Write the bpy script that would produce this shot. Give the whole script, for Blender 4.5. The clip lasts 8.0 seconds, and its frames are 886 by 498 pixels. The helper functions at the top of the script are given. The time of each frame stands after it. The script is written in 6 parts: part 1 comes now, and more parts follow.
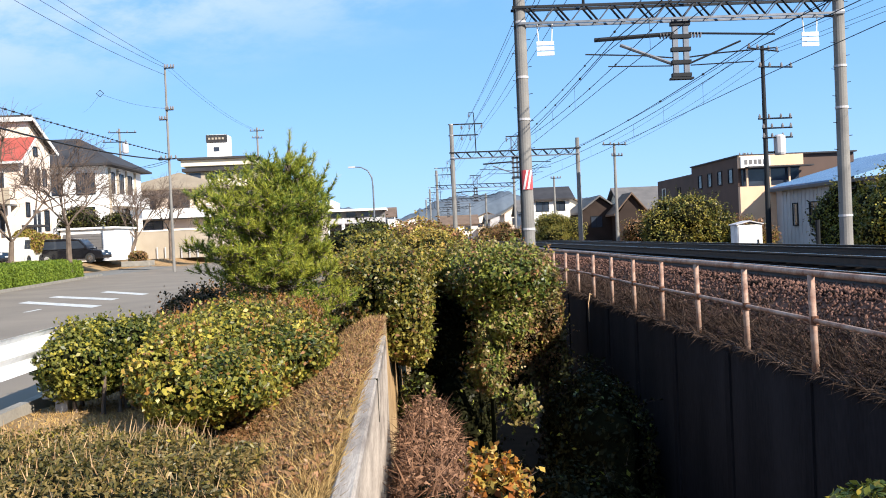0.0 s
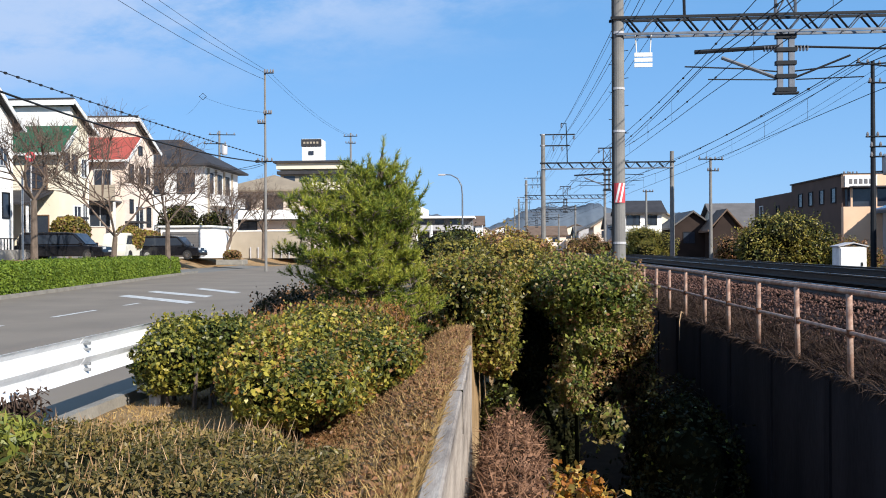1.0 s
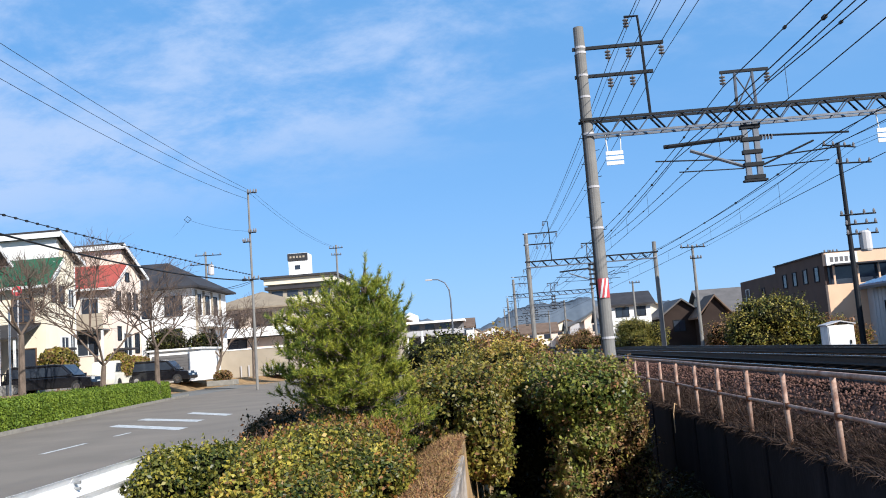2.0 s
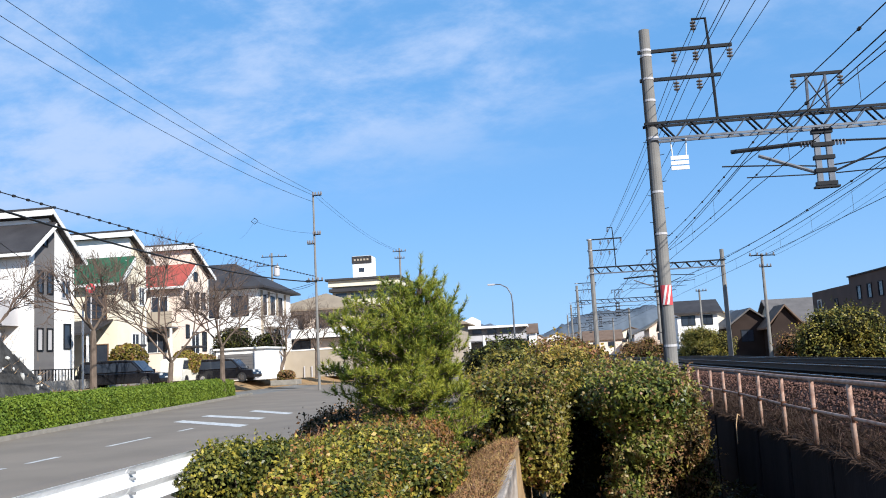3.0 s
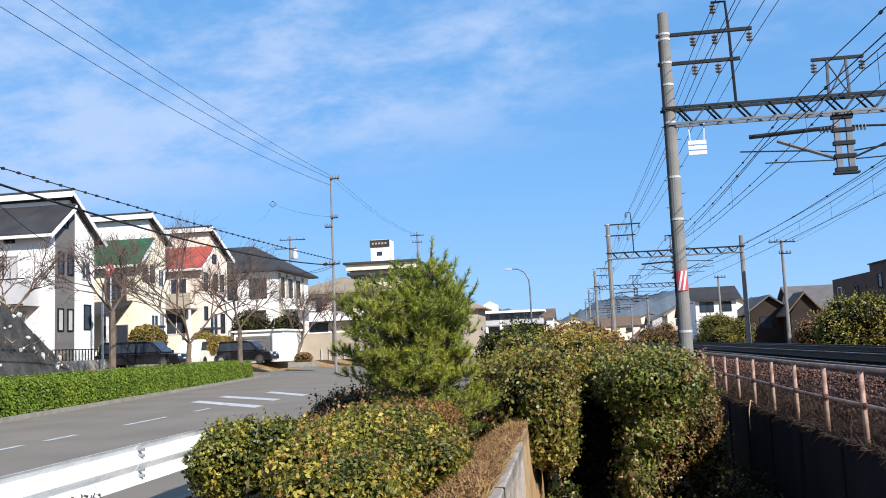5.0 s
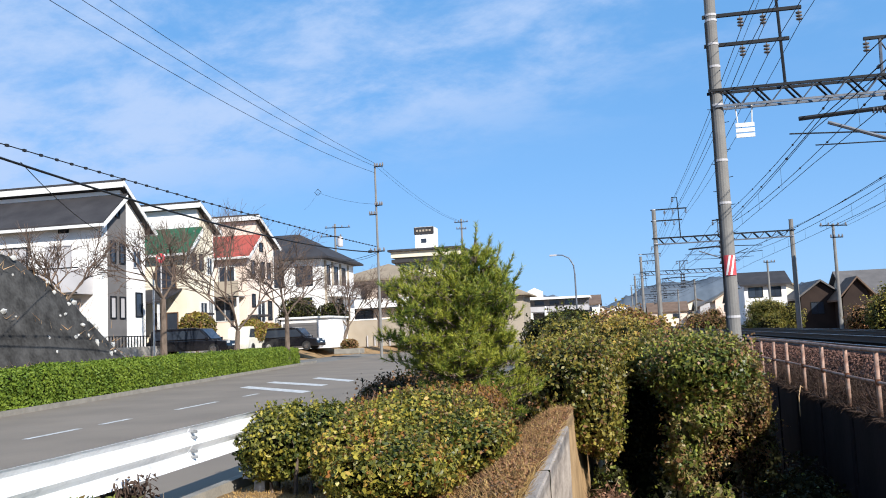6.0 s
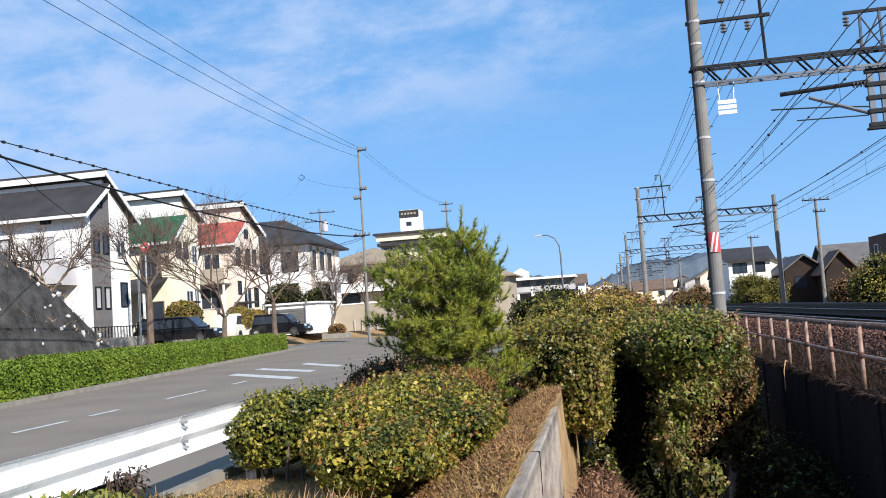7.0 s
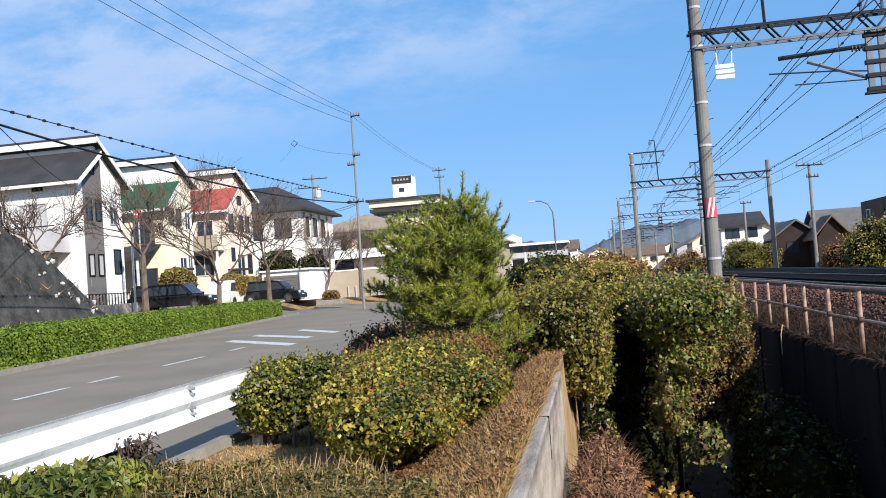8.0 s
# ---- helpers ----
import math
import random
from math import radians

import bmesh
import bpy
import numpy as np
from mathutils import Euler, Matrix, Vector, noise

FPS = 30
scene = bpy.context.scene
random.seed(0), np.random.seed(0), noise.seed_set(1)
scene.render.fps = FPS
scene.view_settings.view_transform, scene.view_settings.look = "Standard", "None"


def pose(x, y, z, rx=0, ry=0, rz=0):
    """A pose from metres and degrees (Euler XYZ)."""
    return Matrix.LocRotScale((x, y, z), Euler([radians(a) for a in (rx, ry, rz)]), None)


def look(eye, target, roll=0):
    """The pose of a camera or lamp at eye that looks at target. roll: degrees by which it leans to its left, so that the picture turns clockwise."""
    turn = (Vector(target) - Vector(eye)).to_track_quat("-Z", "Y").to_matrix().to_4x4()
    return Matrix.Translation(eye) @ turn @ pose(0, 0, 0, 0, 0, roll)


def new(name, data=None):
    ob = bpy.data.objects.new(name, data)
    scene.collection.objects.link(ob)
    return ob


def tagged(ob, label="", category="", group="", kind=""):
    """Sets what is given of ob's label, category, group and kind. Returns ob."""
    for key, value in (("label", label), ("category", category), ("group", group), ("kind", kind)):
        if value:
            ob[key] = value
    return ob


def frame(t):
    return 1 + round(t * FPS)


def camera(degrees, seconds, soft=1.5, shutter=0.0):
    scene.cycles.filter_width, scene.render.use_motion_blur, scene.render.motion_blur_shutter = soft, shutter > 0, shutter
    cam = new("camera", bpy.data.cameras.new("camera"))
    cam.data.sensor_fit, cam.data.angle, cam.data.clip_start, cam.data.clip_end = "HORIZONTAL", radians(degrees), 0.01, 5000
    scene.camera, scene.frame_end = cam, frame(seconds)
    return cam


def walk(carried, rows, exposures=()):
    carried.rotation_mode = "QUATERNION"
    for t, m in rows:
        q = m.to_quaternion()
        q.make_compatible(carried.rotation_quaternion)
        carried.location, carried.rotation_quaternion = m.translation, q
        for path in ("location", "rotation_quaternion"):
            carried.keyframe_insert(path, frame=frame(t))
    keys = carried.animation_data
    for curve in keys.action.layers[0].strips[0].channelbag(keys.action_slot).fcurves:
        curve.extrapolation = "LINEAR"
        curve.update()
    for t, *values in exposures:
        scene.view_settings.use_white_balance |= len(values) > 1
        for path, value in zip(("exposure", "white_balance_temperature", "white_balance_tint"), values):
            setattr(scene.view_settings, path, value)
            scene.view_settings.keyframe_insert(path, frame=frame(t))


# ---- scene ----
cam = camera(54.0, 8.0, soft=1.0)
PATH = [
    (0, (-0.319, 0.031, 1.484), (-0.2503, 2.0296, 1.4551), -2.47),
    (0.3, (-0.293, 0.063, 1.509), (-0.3325, 2.0624, 1.5013), -2.39),
    (0.5, (-0.276, 0.084, 1.525), (-0.3223, 2.0834, 1.5393), -2.25),
    (0.7, (-0.306, 0.095, 1.516), (-0.3414, 2.0948, 1.5356), -1.81),
    (0.8, (-0.322, 0.101, 1.512), (-0.3556, 2.1004, 1.5338), -1.35),
    (1, (-0.352, 0.112, 1.503), (-0.4819, 2.1078, 1.4987), -0.34),
    (1.2, (-0.322, 0.044, 1.505), (-0.5446, 2.0304, 1.451), -4.31),
    (1.3, (-0.306, 0.009, 1.506), (-0.5171, 1.9979, 1.4661), -3.79),
    (1.4, (-0.291, -0.025, 1.507), (-0.5128, 1.9629, 1.5165), -3.82),
    (1.5, (-0.276, -0.059, 1.508), (-0.473, 1.9291, 1.6005), -3.42),
    (1.7, (-0.268, -0.067, 1.536), (-0.4744, 1.9171, 1.6745), -3.87),
    (1.8, (-0.265, -0.072, 1.549), (-0.4749, 1.91, 1.72), -3.88),
    (2, (-0.257, -0.08, 1.577), (-0.3517, 1.9042, 1.8093), -4.33),
    (2.2, (-0.234, -0.071, 1.569), (-0.4123, 1.9055, 1.8156), -2.9),
    (3.3, (-0.105, -0.023, 1.524), (-0.3463, 1.9465, 1.7764), -3.02),
    (3.5, (-0.082, -0.014, 1.516), (-0.2929, 1.9618, 1.7431), -3.38),
    (3.7, (-0.09, -0.001, 1.524), (-0.3632, 1.9665, 1.7582), -3.58),
    (4, (-0.102, 0.019, 1.535), (-0.3581, 1.9899, 1.759), -3.14),
    (4.2, (-0.086, 0.023, 1.526), (-0.3111, 1.9961, 1.7592), -3.94),
    (4.5, (-0.061, 0.028, 1.512), (-0.2916, 2.0021, 1.7347), -3.74),
    (4.7, (-0.051, -0, 1.512), (-0.2826, 1.9716, 1.7517), -2.6),
    (5, (-0.037, -0.043, 1.511), (-0.3216, 1.9245, 1.7297), -2.45),
    (5.2, (-0.035, -0.053, 1.507), (-0.3611, 1.9071, 1.7321), -1.65),
    (6.3, (-0.025, -0.11, 1.482), (-0.4198, 1.8421, 1.668), -2.81),
    (6.5, (-0.023, -0.12, 1.478), (-0.387, 1.8369, 1.6733), -2.77),
    (6.7, (-0.025, -0.113, 1.492), (-0.3841, 1.8462, 1.671), -3.27),
    (7, (-0.029, -0.103, 1.512), (-0.3857, 1.8591, 1.6627), -3.91),
    (7.2, (-0.024, -0.05, 1.506), (-0.447, 1.9008, 1.6326), -5.56),
    (7.5, (-0.016, 0.03, 1.496), (-0.3527, 1.9993, 1.5891), -5.34),
    (7.7, (-0.079, -0.016, 1.506), (-0.3944, 1.9573, 1.5866), -4.95),
    (8, (-0.173, -0.085, 1.52), (-0.5177, 1.8838, 1.592), -4.08),
]
walk(cam, [(t, look(eye, target, roll)) for t, eye, target, roll in PATH], exposures=[(0.0, 1.10, 6050, 12), (0.3, 0.80, 5850, 11), (0.5, 0.72, 5850, 11), (1.0, 0.68, 5800, 11), (2.0, 0.72, 5700, 11), (3.5, 0.74, 5700, 11), (8.0, 0.70, 5750, 11)])

# ---- sky and sun ----
SUN_EL, SUN_AZ = radians(30.5), radians(-47)      # azimuth from +x towards +y
to_sun = Vector((math.cos(SUN_EL) * math.cos(SUN_AZ), math.cos(SUN_EL) * math.sin(SUN_AZ), math.sin(SUN_EL)))
sun_data = bpy.data.lights.new("sun", "SUN")
sun_data.energy, sun_data.angle, sun_data.color = 5.0, radians(0.53), (1.0, 0.88, 0.70)
sun = new("sun", sun_data)
sun.matrix_world = look((30, -40, 40), Vector((30, -40, 40)) - to_sun)

world = bpy.data.worlds.new("sky")
scene.world = world
world.use_nodes = True
wn, wl = world.node_tree.nodes, world.node_tree.links
wn.clear()
sky = wn.new("ShaderNodeTexSky")
sky.sky_type, sky.sun_disc = "NISHITA", False
sky.sun_elevation, sky.sun_rotation = SUN_EL, radians(90) - SUN_AZ
sky.air_density, sky.dust_density, sky.ozone_density, sky.altitude = 1.0, 0.15, 4.0, 2200
wc = wn.new("ShaderNodeTexCoord")
sep = wn.new("ShaderNodeSeparateXYZ")
wl.new(wc.outputs["Generated"], sep.inputs[0])


def wmath(op, a, b=None):
    n = wn.new("ShaderNodeMath")
    n.operation = op
    for i, v in enumerate((a, b)):
        if v is None:
            continue
        if isinstance(v, (int, float)):
            n.inputs[i].default_value = v
        else:
            wl.new(v, n.inputs[i])
    return n.outputs[0]


# thin cloud sheet on a flat layer overhead
height = wmath("ADD", wmath("MAXIMUM", sep.outputs[2], 0.0), 0.30)
flat = wn.new("ShaderNodeCombineXYZ")
wl.new(wmath("DIVIDE", sep.outputs[0], height), flat.inputs[0])
wl.new(wmath("DIVIDE", sep.outputs[1], height), flat.inputs[1])
wmap = wn.new("ShaderNodeMapping")
wmap.inputs["Location"].default_value = (0.35, 0.4, 0.0)
wmap.inputs["Rotation"].default_value = (0, 0, radians(38))
wmap.inputs["Scale"].default_value = (0.75, 1.0, 1.0)
wl.new(flat.outputs[0], wmap.inputs[0])
cn = wn.new("ShaderNodeTexNoise")
cn.inputs["Scale"].default_value, cn.inputs["Detail"].default_value, cn.inputs["Roughness"].default_value = 5.0, 10, 0.64
cn.inputs["Distortion"].default_value = 0.15
wl.new(wmap.outputs[0], cn.inputs["Vector"])
cb = wn.new("ShaderNodeTexNoise")
cb.inputs["Scale"].default_value, cb.inputs["Detail"].default_value = 0.6, 2
wl.new(wmap.outputs[0], cb.inputs["Vector"])
both = wmath("ADD", wmath("MULTIPLY", cn.outputs[0], 0.6), wmath("MULTIPLY", cb.outputs[0], 0.55))
cr = wn.new("ShaderNodeMapRange")
cr.interpolation_type = "SMOOTHSTEP"
cr.inputs["From Min"].default_value, cr.inputs["From Max"].default_value = 0.47, 0.68
cr.inputs["To Min"].default_value, cr.inputs["To Max"].default_value = 0.0, 0.9
wl.new(both, cr.inputs["Value"])
ahead = wmath("MAXIMUM", sep.outputs[1], 0.15)
across, up = wmath("DIVIDE", sep.outputs[0], ahead), wmath("DIVIDE", sep.outputs[2], ahead)
bank = wn.new("ShaderNodeMapRange")
bank.interpolation_type = "SMOOTHSTEP"
bank.inputs["From Min"].default_value, bank.inputs["From Max"].default_value = -0.06, 0.09
wl.new(wmath("SUBTRACT", wmath("ADD", up, wmath("MULTIPLY", cb.outputs[0], 0.08)), wmath("ADD", wmath("MULTIPLY", across, 0.14), 0.295)), bank.inputs["Value"])
thin = wn.new("ShaderNodeMapRange")
thin.interpolation_type = "SMOOTHSTEP"
thin.inputs["From Min"].default_value, thin.inputs["From Max"].default_value = -0.12, 0.16
thin.inputs["To Min"].default_value, thin.inputs["To Max"].default_value = 1.0, 0.5
wl.new(across, thin.inputs["Value"])
cover = wmath("MULTIPLY", cr.outputs[0], wmath("MULTIPLY", bank.outputs[0], thin.outputs[0]))
# pale air towards the horizon
haze = wmath("MULTIPLY", wmath("POWER", wmath("SUBTRACT", 1.0, wmath("MINIMUM", wmath("MAXIMUM", sep.outputs[2], 0.0), 1.0)), 8.0), 0.85)
veil = wn.new("ShaderNodeMixRGB")
veil.inputs[0].default_value, veil.inputs[2].default_value = 0.6, (2.4, 5.7, 9.9, 1)
wl.new(sky.outputs[0], veil.inputs[1])
low_air = wn.new("ShaderNodeMixRGB")
low_air.inputs[2].default_value = (4.6, 6.7, 8.9, 1)
wl.new(haze, low_air.inputs[0])
wl.new(veil.outputs[0], low_air.inputs[1])
wmix = wn.new("ShaderNodeMixRGB")
wl.new(cover, wmix.inputs[0])
wl.new(low_air.outputs[0], wmix.inputs[1])
wmix.inputs[2].default_value = (5.6, 6.8, 8.7, 1)
bg = wn.new("ShaderNodeBackground")
bg.inputs[1].default_value = 0.06
wl.new(wmix.outputs[0], bg.inputs[0])
wout = wn.new("ShaderNodeOutputWorld")
wl.new(bg.outputs[0], wout.inputs[0])


# ---- materials ----
def mat(name, c1, c2=None, scale=3.0, fine=40.0, rough=0.8, bump=0.15, metal=0.0, per=None, spread=0.0, stretch=(1, 1, 1), mid=0.5, translucent=0.0, gloss=0.5):
    """Two base colours mixed by noise at two scales, with fine relief. per: 'island' or 'object' gives a random tone by piece."""
    m = bpy.data.materials.new(name)
    m.use_nodes = True
    n, l = m.node_tree.nodes, m.node_tree.links
    b = n["Principled BSDF"]
    c2 = c2 or tuple(v * 0.75 for v in c1)
    tc = n.new("ShaderNodeTexCoord")
    mp = n.new("ShaderNodeMapping")
    mp.inputs["Scale"].default_value = stretch
    l.new(tc.outputs["Object"], mp.inputs[0])
    big, small = n.new("ShaderNodeTexNoise"), n.new("ShaderNodeTexNoise")
    big.inputs["Scale"].default_value, big.inputs["Detail"].default_value = scale, 5
    small.inputs["Scale"].default_value, small.inputs["Detail"].default_value = fine, 3
    for t in (big, small):
        l.new(mp.outputs[0], t.inputs["Vector"])
    add = n.new("ShaderNodeMath")
    add.operation = "MULTIPLY_ADD"
    l.new(small.outputs[0], add.inputs[0])
    add.inputs[1].default_value = 0.45
    l.new(big.outputs[0], add.inputs[2])
    mr = n.new("ShaderNodeMapRange")
    mr.inputs["From Min"].default_value, mr.inputs["From Max"].default_value = mid + 0.02, mid + 0.42
    l.new(add.outputs[0], mr.inputs["Value"])
    mix = n.new("ShaderNodeMixRGB")
    mix.inputs[1].default_value, mix.inputs[2].default_value = (*c1, 1), (*c2, 1)
    last = mix.outputs[0]
    if per:
        if per == "island":
            rnd = n.new("ShaderNodeNewGeometry").outputs["Random Per Island"]
        else:
            rnd = n.new("ShaderNodeObjectInfo").outputs["Random"]
        av = n.new("ShaderNodeMath")
        av.operation = "MULTIPLY_ADD"
        l.new(rnd, av.inputs[0])
        av.inputs[1].default_value = spread
        half = n.new("ShaderNodeMath")
        half.operation = "SUBTRACT"
        l.new(mr.outputs[0], half.inputs[0])
        half.inputs[1].default_value = spread / 2
        l.new(half.outputs[0], av.inputs[2])
        l.new(av.outputs[0], mix.inputs[0])
    else:
        l.new(mr.outputs[0], mix.inputs[0])
    l.new(last, b.inputs["Base Color"])
    b.inputs["Roughness"].default_value, b.inputs["Metallic"].default_value = rough, metal
    b.inputs["Specular IOR Level"].default_value = gloss
    if bump:
        bp = n.new("ShaderNodeBump")
        bp.inputs["Strength"].default_value, bp.inputs["Distance"].default_value = bump, 0.02
        l.new(add.outputs[0], bp.inputs["Height"])
        l.new(bp.outputs[0], b.inputs["Normal"])
    if translucent:
        tr = n.new("ShaderNodeBsdfTranslucent")
        l.new(last, tr.inputs[0])
        ms = n.new("ShaderNodeMixShader")
        ms.inputs[0].default_value = translucent
        l.new(b.outputs[0], ms.inputs[1])
        l.new(tr.outputs[0], ms.inputs[2])
        l.new(ms.outputs[0], n["Material Output"].inputs[0])
    return m


M = {}
M["soil"] = mat("soil", (0.344, 0.234, 0.122), (0.197, 0.129, 0.0648), 2.5, 60, 0.95, 0.5, gloss=0.15)
M["asphalt"] = mat("asphalt", (0.218, 0.186, 0.150), (0.172, 0.147, 0.119), 0.5, 90, 0.85, 0.2, gloss=0.2)
M["lot"] = mat("lot paving", (0.171, 0.167, 0.154), (0.126, 0.122, 0.114), 0.4, 60, 0.9, 0.2)
M["marking"] = mat("road paint", (0.62, 0.62, 0.6), (0.33, 0.33, 0.32), 5, 60, 0.7, 0.1)
M["concrete"] = mat("weathered concrete", (0.36, 0.34, 0.31), (0.19, 0.18, 0.165), 1.6, 30, 0.9, 0.35)
# Near-black: the ditch wall's shade is put into its base colour.
M["wallcon"] = mat("shade-toned retaining concrete", (0.0279, 0.0267, 0.031), (0.0136, 0.013, 0.0158), 1.2, 22, 0.92, 0.35, stretch=(1, 1, 0.25), gloss=0.06)
M["copingcon"] = mat("streaked concrete", (0.5, 0.425, 0.35), (0.213, 0.175, 0.144), 4, 40, 0.9, 0.4, stretch=(3, 0.35, 1), gloss=0.2)
M["mastcon"] = mat("mast concrete", (0.217, 0.21, 0.197), (0.149, 0.144, 0.138), 1.2, 25, 0.85, 0.2, gloss=0.25)
M["kerb"] = mat("kerb concrete", (0.281, 0.26, 0.221), (0.187, 0.172, 0.148), 3, 40, 0.9, 0.2, gloss=0.25)
M["ballast"] = mat("ballast", (0.19, 0.105, 0.08), (0.065, 0.036, 0.028), 4, 30, 0.95, 0.6, per="island", spread=1.3, gloss=0.05)
M["darkbed"] = mat("near-black ballast", (0.016, 0.012, 0.011), (0.008, 0.006, 0.006), 4, 30, 1.0, 0.6, gloss=0.0)
M["bramble"] = mat("dark brambles", (0.085, 0.058, 0.045), (0.026, 0.018, 0.014), 3, 30, 0.9, 0.0, per="island", spread=1.4, gloss=0.05)
M["rust"] = mat("rust", (0.196, 0.084, 0.0451), (0.0935, 0.042, 0.0246), 5, 60, 0.85, 0.25, gloss=0.25)
M["railsteel"] = mat("rail steel", (0.06, 0.045, 0.038), (0.035, 0.028, 0.024), 8, 60, 0.6, 0.1, metal=0.5)
M["railhead"] = mat("polished rail head", (0.55, 0.55, 0.56), (0.42, 0.42, 0.43), 8, 60, 0.25, 0.02, metal=1.0)
M["sleeper"] = mat("sleeper", (0.022, 0.017, 0.014), (0.012, 0.009, 0.008), 3, 40, 1.0, 0.4, gloss=0.0)
M["railpipe"] = mat("flaking painted pipe", (0.425, 0.302, 0.238), (0.187, 0.0798, 0.0451), 5, 26, 0.65, 0.2, mid=0.55, gloss=0.25)
M["steel"] = mat("galvanised steel", (0.13, 0.145, 0.175), (0.075, 0.085, 0.105), 4, 40, 0.55, 0.08, metal=0.3)
M["darksteel"] = mat("dark steel", (0.0132, 0.0156, 0.0204), (0.0078, 0.0096, 0.0126), 4, 40, 0.65, 0.08, gloss=0.2)
M["cable"] = mat("cable", (0.021, 0.0222, 0.0252), (0.015, 0.0162, 0.018), 4, 40, 0.6, 0.0, gloss=0.2)
M["porcelain"] = mat("insulator porcelain", (0.20, 0.19, 0.19), (0.13, 0.12, 0.12), 8, 50, 0.3, 0.0)
M["whitepaint"] = mat("white paint", (0.74, 0.74, 0.72), (0.55, 0.55, 0.54), 4, 40, 0.55, 0.08)
M["redpaint"] = mat("red paint", (0.55, 0.06, 0.07), (0.42, 0.045, 0.055), 4, 40, 0.6, 0.05)
M["guard"] = mat("guardrail paint", (0.80, 0.81, 0.82), (0.50, 0.51, 0.53), 3, 30, 0.4, 0.06, mid=0.62)
M["guardpost"] = mat("guardrail post", (0.34, 0.35, 0.36), (0.22, 0.23, 0.24), 6, 40, 0.5, 0.1, metal=0.4)
M["bark"] = mat("bark", (0.17, 0.13, 0.102), (0.085, 0.0655, 0.0508), 8, 50, 0.95, 0.6, stretch=(1, 1, 0.3), gloss=0.25)
M["twig"] = mat("twigs", (0.145, 0.105, 0.082), (0.085, 0.0613, 0.0492), 8, 50, 0.95, 0.0, gloss=0.25)
# Near-black for solid crown cores: the shade inside foliage, put into colour.
M["core"] = mat("near-black core", (0.015, 0.016, 0.007), (0.008, 0.008, 0.004), 6, 50, 1.0, 0.6, gloss=0.03)
# Near-black for the ditch floor, its deep shade put into colour.
M["ditchshade"] = mat("ditch floor shade", (0.0315, 0.0248, 0.018), (0.0158, 0.0126, 0.0099), 2, 30, 0.9, 0.5, gloss=0.1)
M["drystem"] = mat("dry stems", (0.468, 0.318, 0.175), (0.257, 0.155, 0.077), 3, 30, 0.9, 0.0, per="island", spread=1.3, gloss=0.15)
M["redstem"] = mat("withered vines", (0.27, 0.15, 0.09), (0.09, 0.048, 0.03), 3, 30, 0.9, 0.0, per="island", spread=1.4, gloss=0.08)
M["drygrass"] = mat("dry grass", (0.496, 0.342, 0.14), (0.288, 0.182, 0.07), 2, 30, 0.9, 0.0, per="island", spread=1.3, translucent=0.2, gloss=0.15)


def leaf(name, c1, c2, spread=1.2, rough=0.42, tr=0.2, scale=1.2, gloss=0.3):
    M[name] = mat(name + " leaf", c1, c2, scale, 9, rough, 0.0, per="island", spread=spread, translucent=tr, gloss=gloss)


leaf("yellowgreen", (0.38, 0.32, 0.045), (0.055, 0.068, 0.012))
leaf("green", (0.21, 0.20, 0.035), (0.036, 0.054, 0.009))
leaf("bronze", (0.288, 0.122, 0.036), (0.192, 0.115, 0.024))
leaf("olive", (0.31, 0.25, 0.042), (0.10, 0.09, 0.0168))
leaf("gold", (0.42, 0.28, 0.055), (0.20, 0.145, 0.03))
leaf("ivy", (0.25, 0.26, 0.045), (0.048, 0.07, 0.0132))
leaf("palevine", (0.32, 0.238, 0.09), (0.12, 0.0972, 0.027))
leaf("bed", (0.256, 0.18, 0.06), (0.072, 0.0648, 0.018))
leaf("hedge", (0.167, 0.224, 0.02), (0.0868, 0.139, 0.0125), rough=0.6, scale=1.2)
leaf("pine", (0.36, 0.36, 0.04), (0.085, 0.14, 0.02), rough=0.5, tr=0.2)
# Own dark of evergreens; on ditch growth it is shade put into colour.
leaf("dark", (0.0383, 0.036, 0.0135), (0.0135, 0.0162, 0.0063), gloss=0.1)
leaf("orange", (0.368, 0.169, 0.021), (0.24, 0.0792, 0.015))
leaf("brownleaf", (0.288, 0.144, 0.066), (0.152, 0.09, 0.036))

M["wallwhite"] = mat("white render", (0.84, 0.83, 0.81), (0.76, 0.75, 0.73), 0.7, 30, 0.85, 0.08)
# Brown darkened to carry the shade on the distant gable walls.
M["gableshade"] = mat("brown gable in shade tone", (0.040, 0.029, 0.025), (0.026, 0.019, 0.017), 0.7, 30, 0.85, 0.1, gloss=0.1)
M["wallcream"] = mat("cream render", (0.74, 0.67, 0.53), (0.64, 0.58, 0.45), 0.7, 30, 0.85, 0.08)
M["wallpink"] = mat("pale pink render", (0.76, 0.63, 0.53), (0.66, 0.54, 0.45), 0.7, 30, 0.85, 0.08)
M["wallgrey"] = mat("grey siding", (0.152, 0.146, 0.146), (0.12, 0.115, 0.116), 0.7, 30, 0.8, 0.08, gloss=0.2)
M["walltan"] = mat("tan render", (0.374, 0.323, 0.255), (0.306, 0.264, 0.204), 0.7, 30, 0.85, 0.08, gloss=0.25)
# Sides are coloured darker and browner than the orange front.
M["wallbrown"] = mat("brown wall", (0.10, 0.068, 0.056), (0.075, 0.051, 0.042), 0.7, 30, 0.8, 0.08, gloss=0.2)
M["wallorange"] = mat("orange render", (0.68, 0.46, 0.31), (0.58, 0.39, 0.26), 0.7, 30, 0.85, 0.08, gloss=0.25)
M["wallbluegrey"] = mat("pale grey metal siding", (0.46, 0.45, 0.46), (0.38, 0.37, 0.38), 0.7, 30, 0.7, 0.08, gloss=0.3)
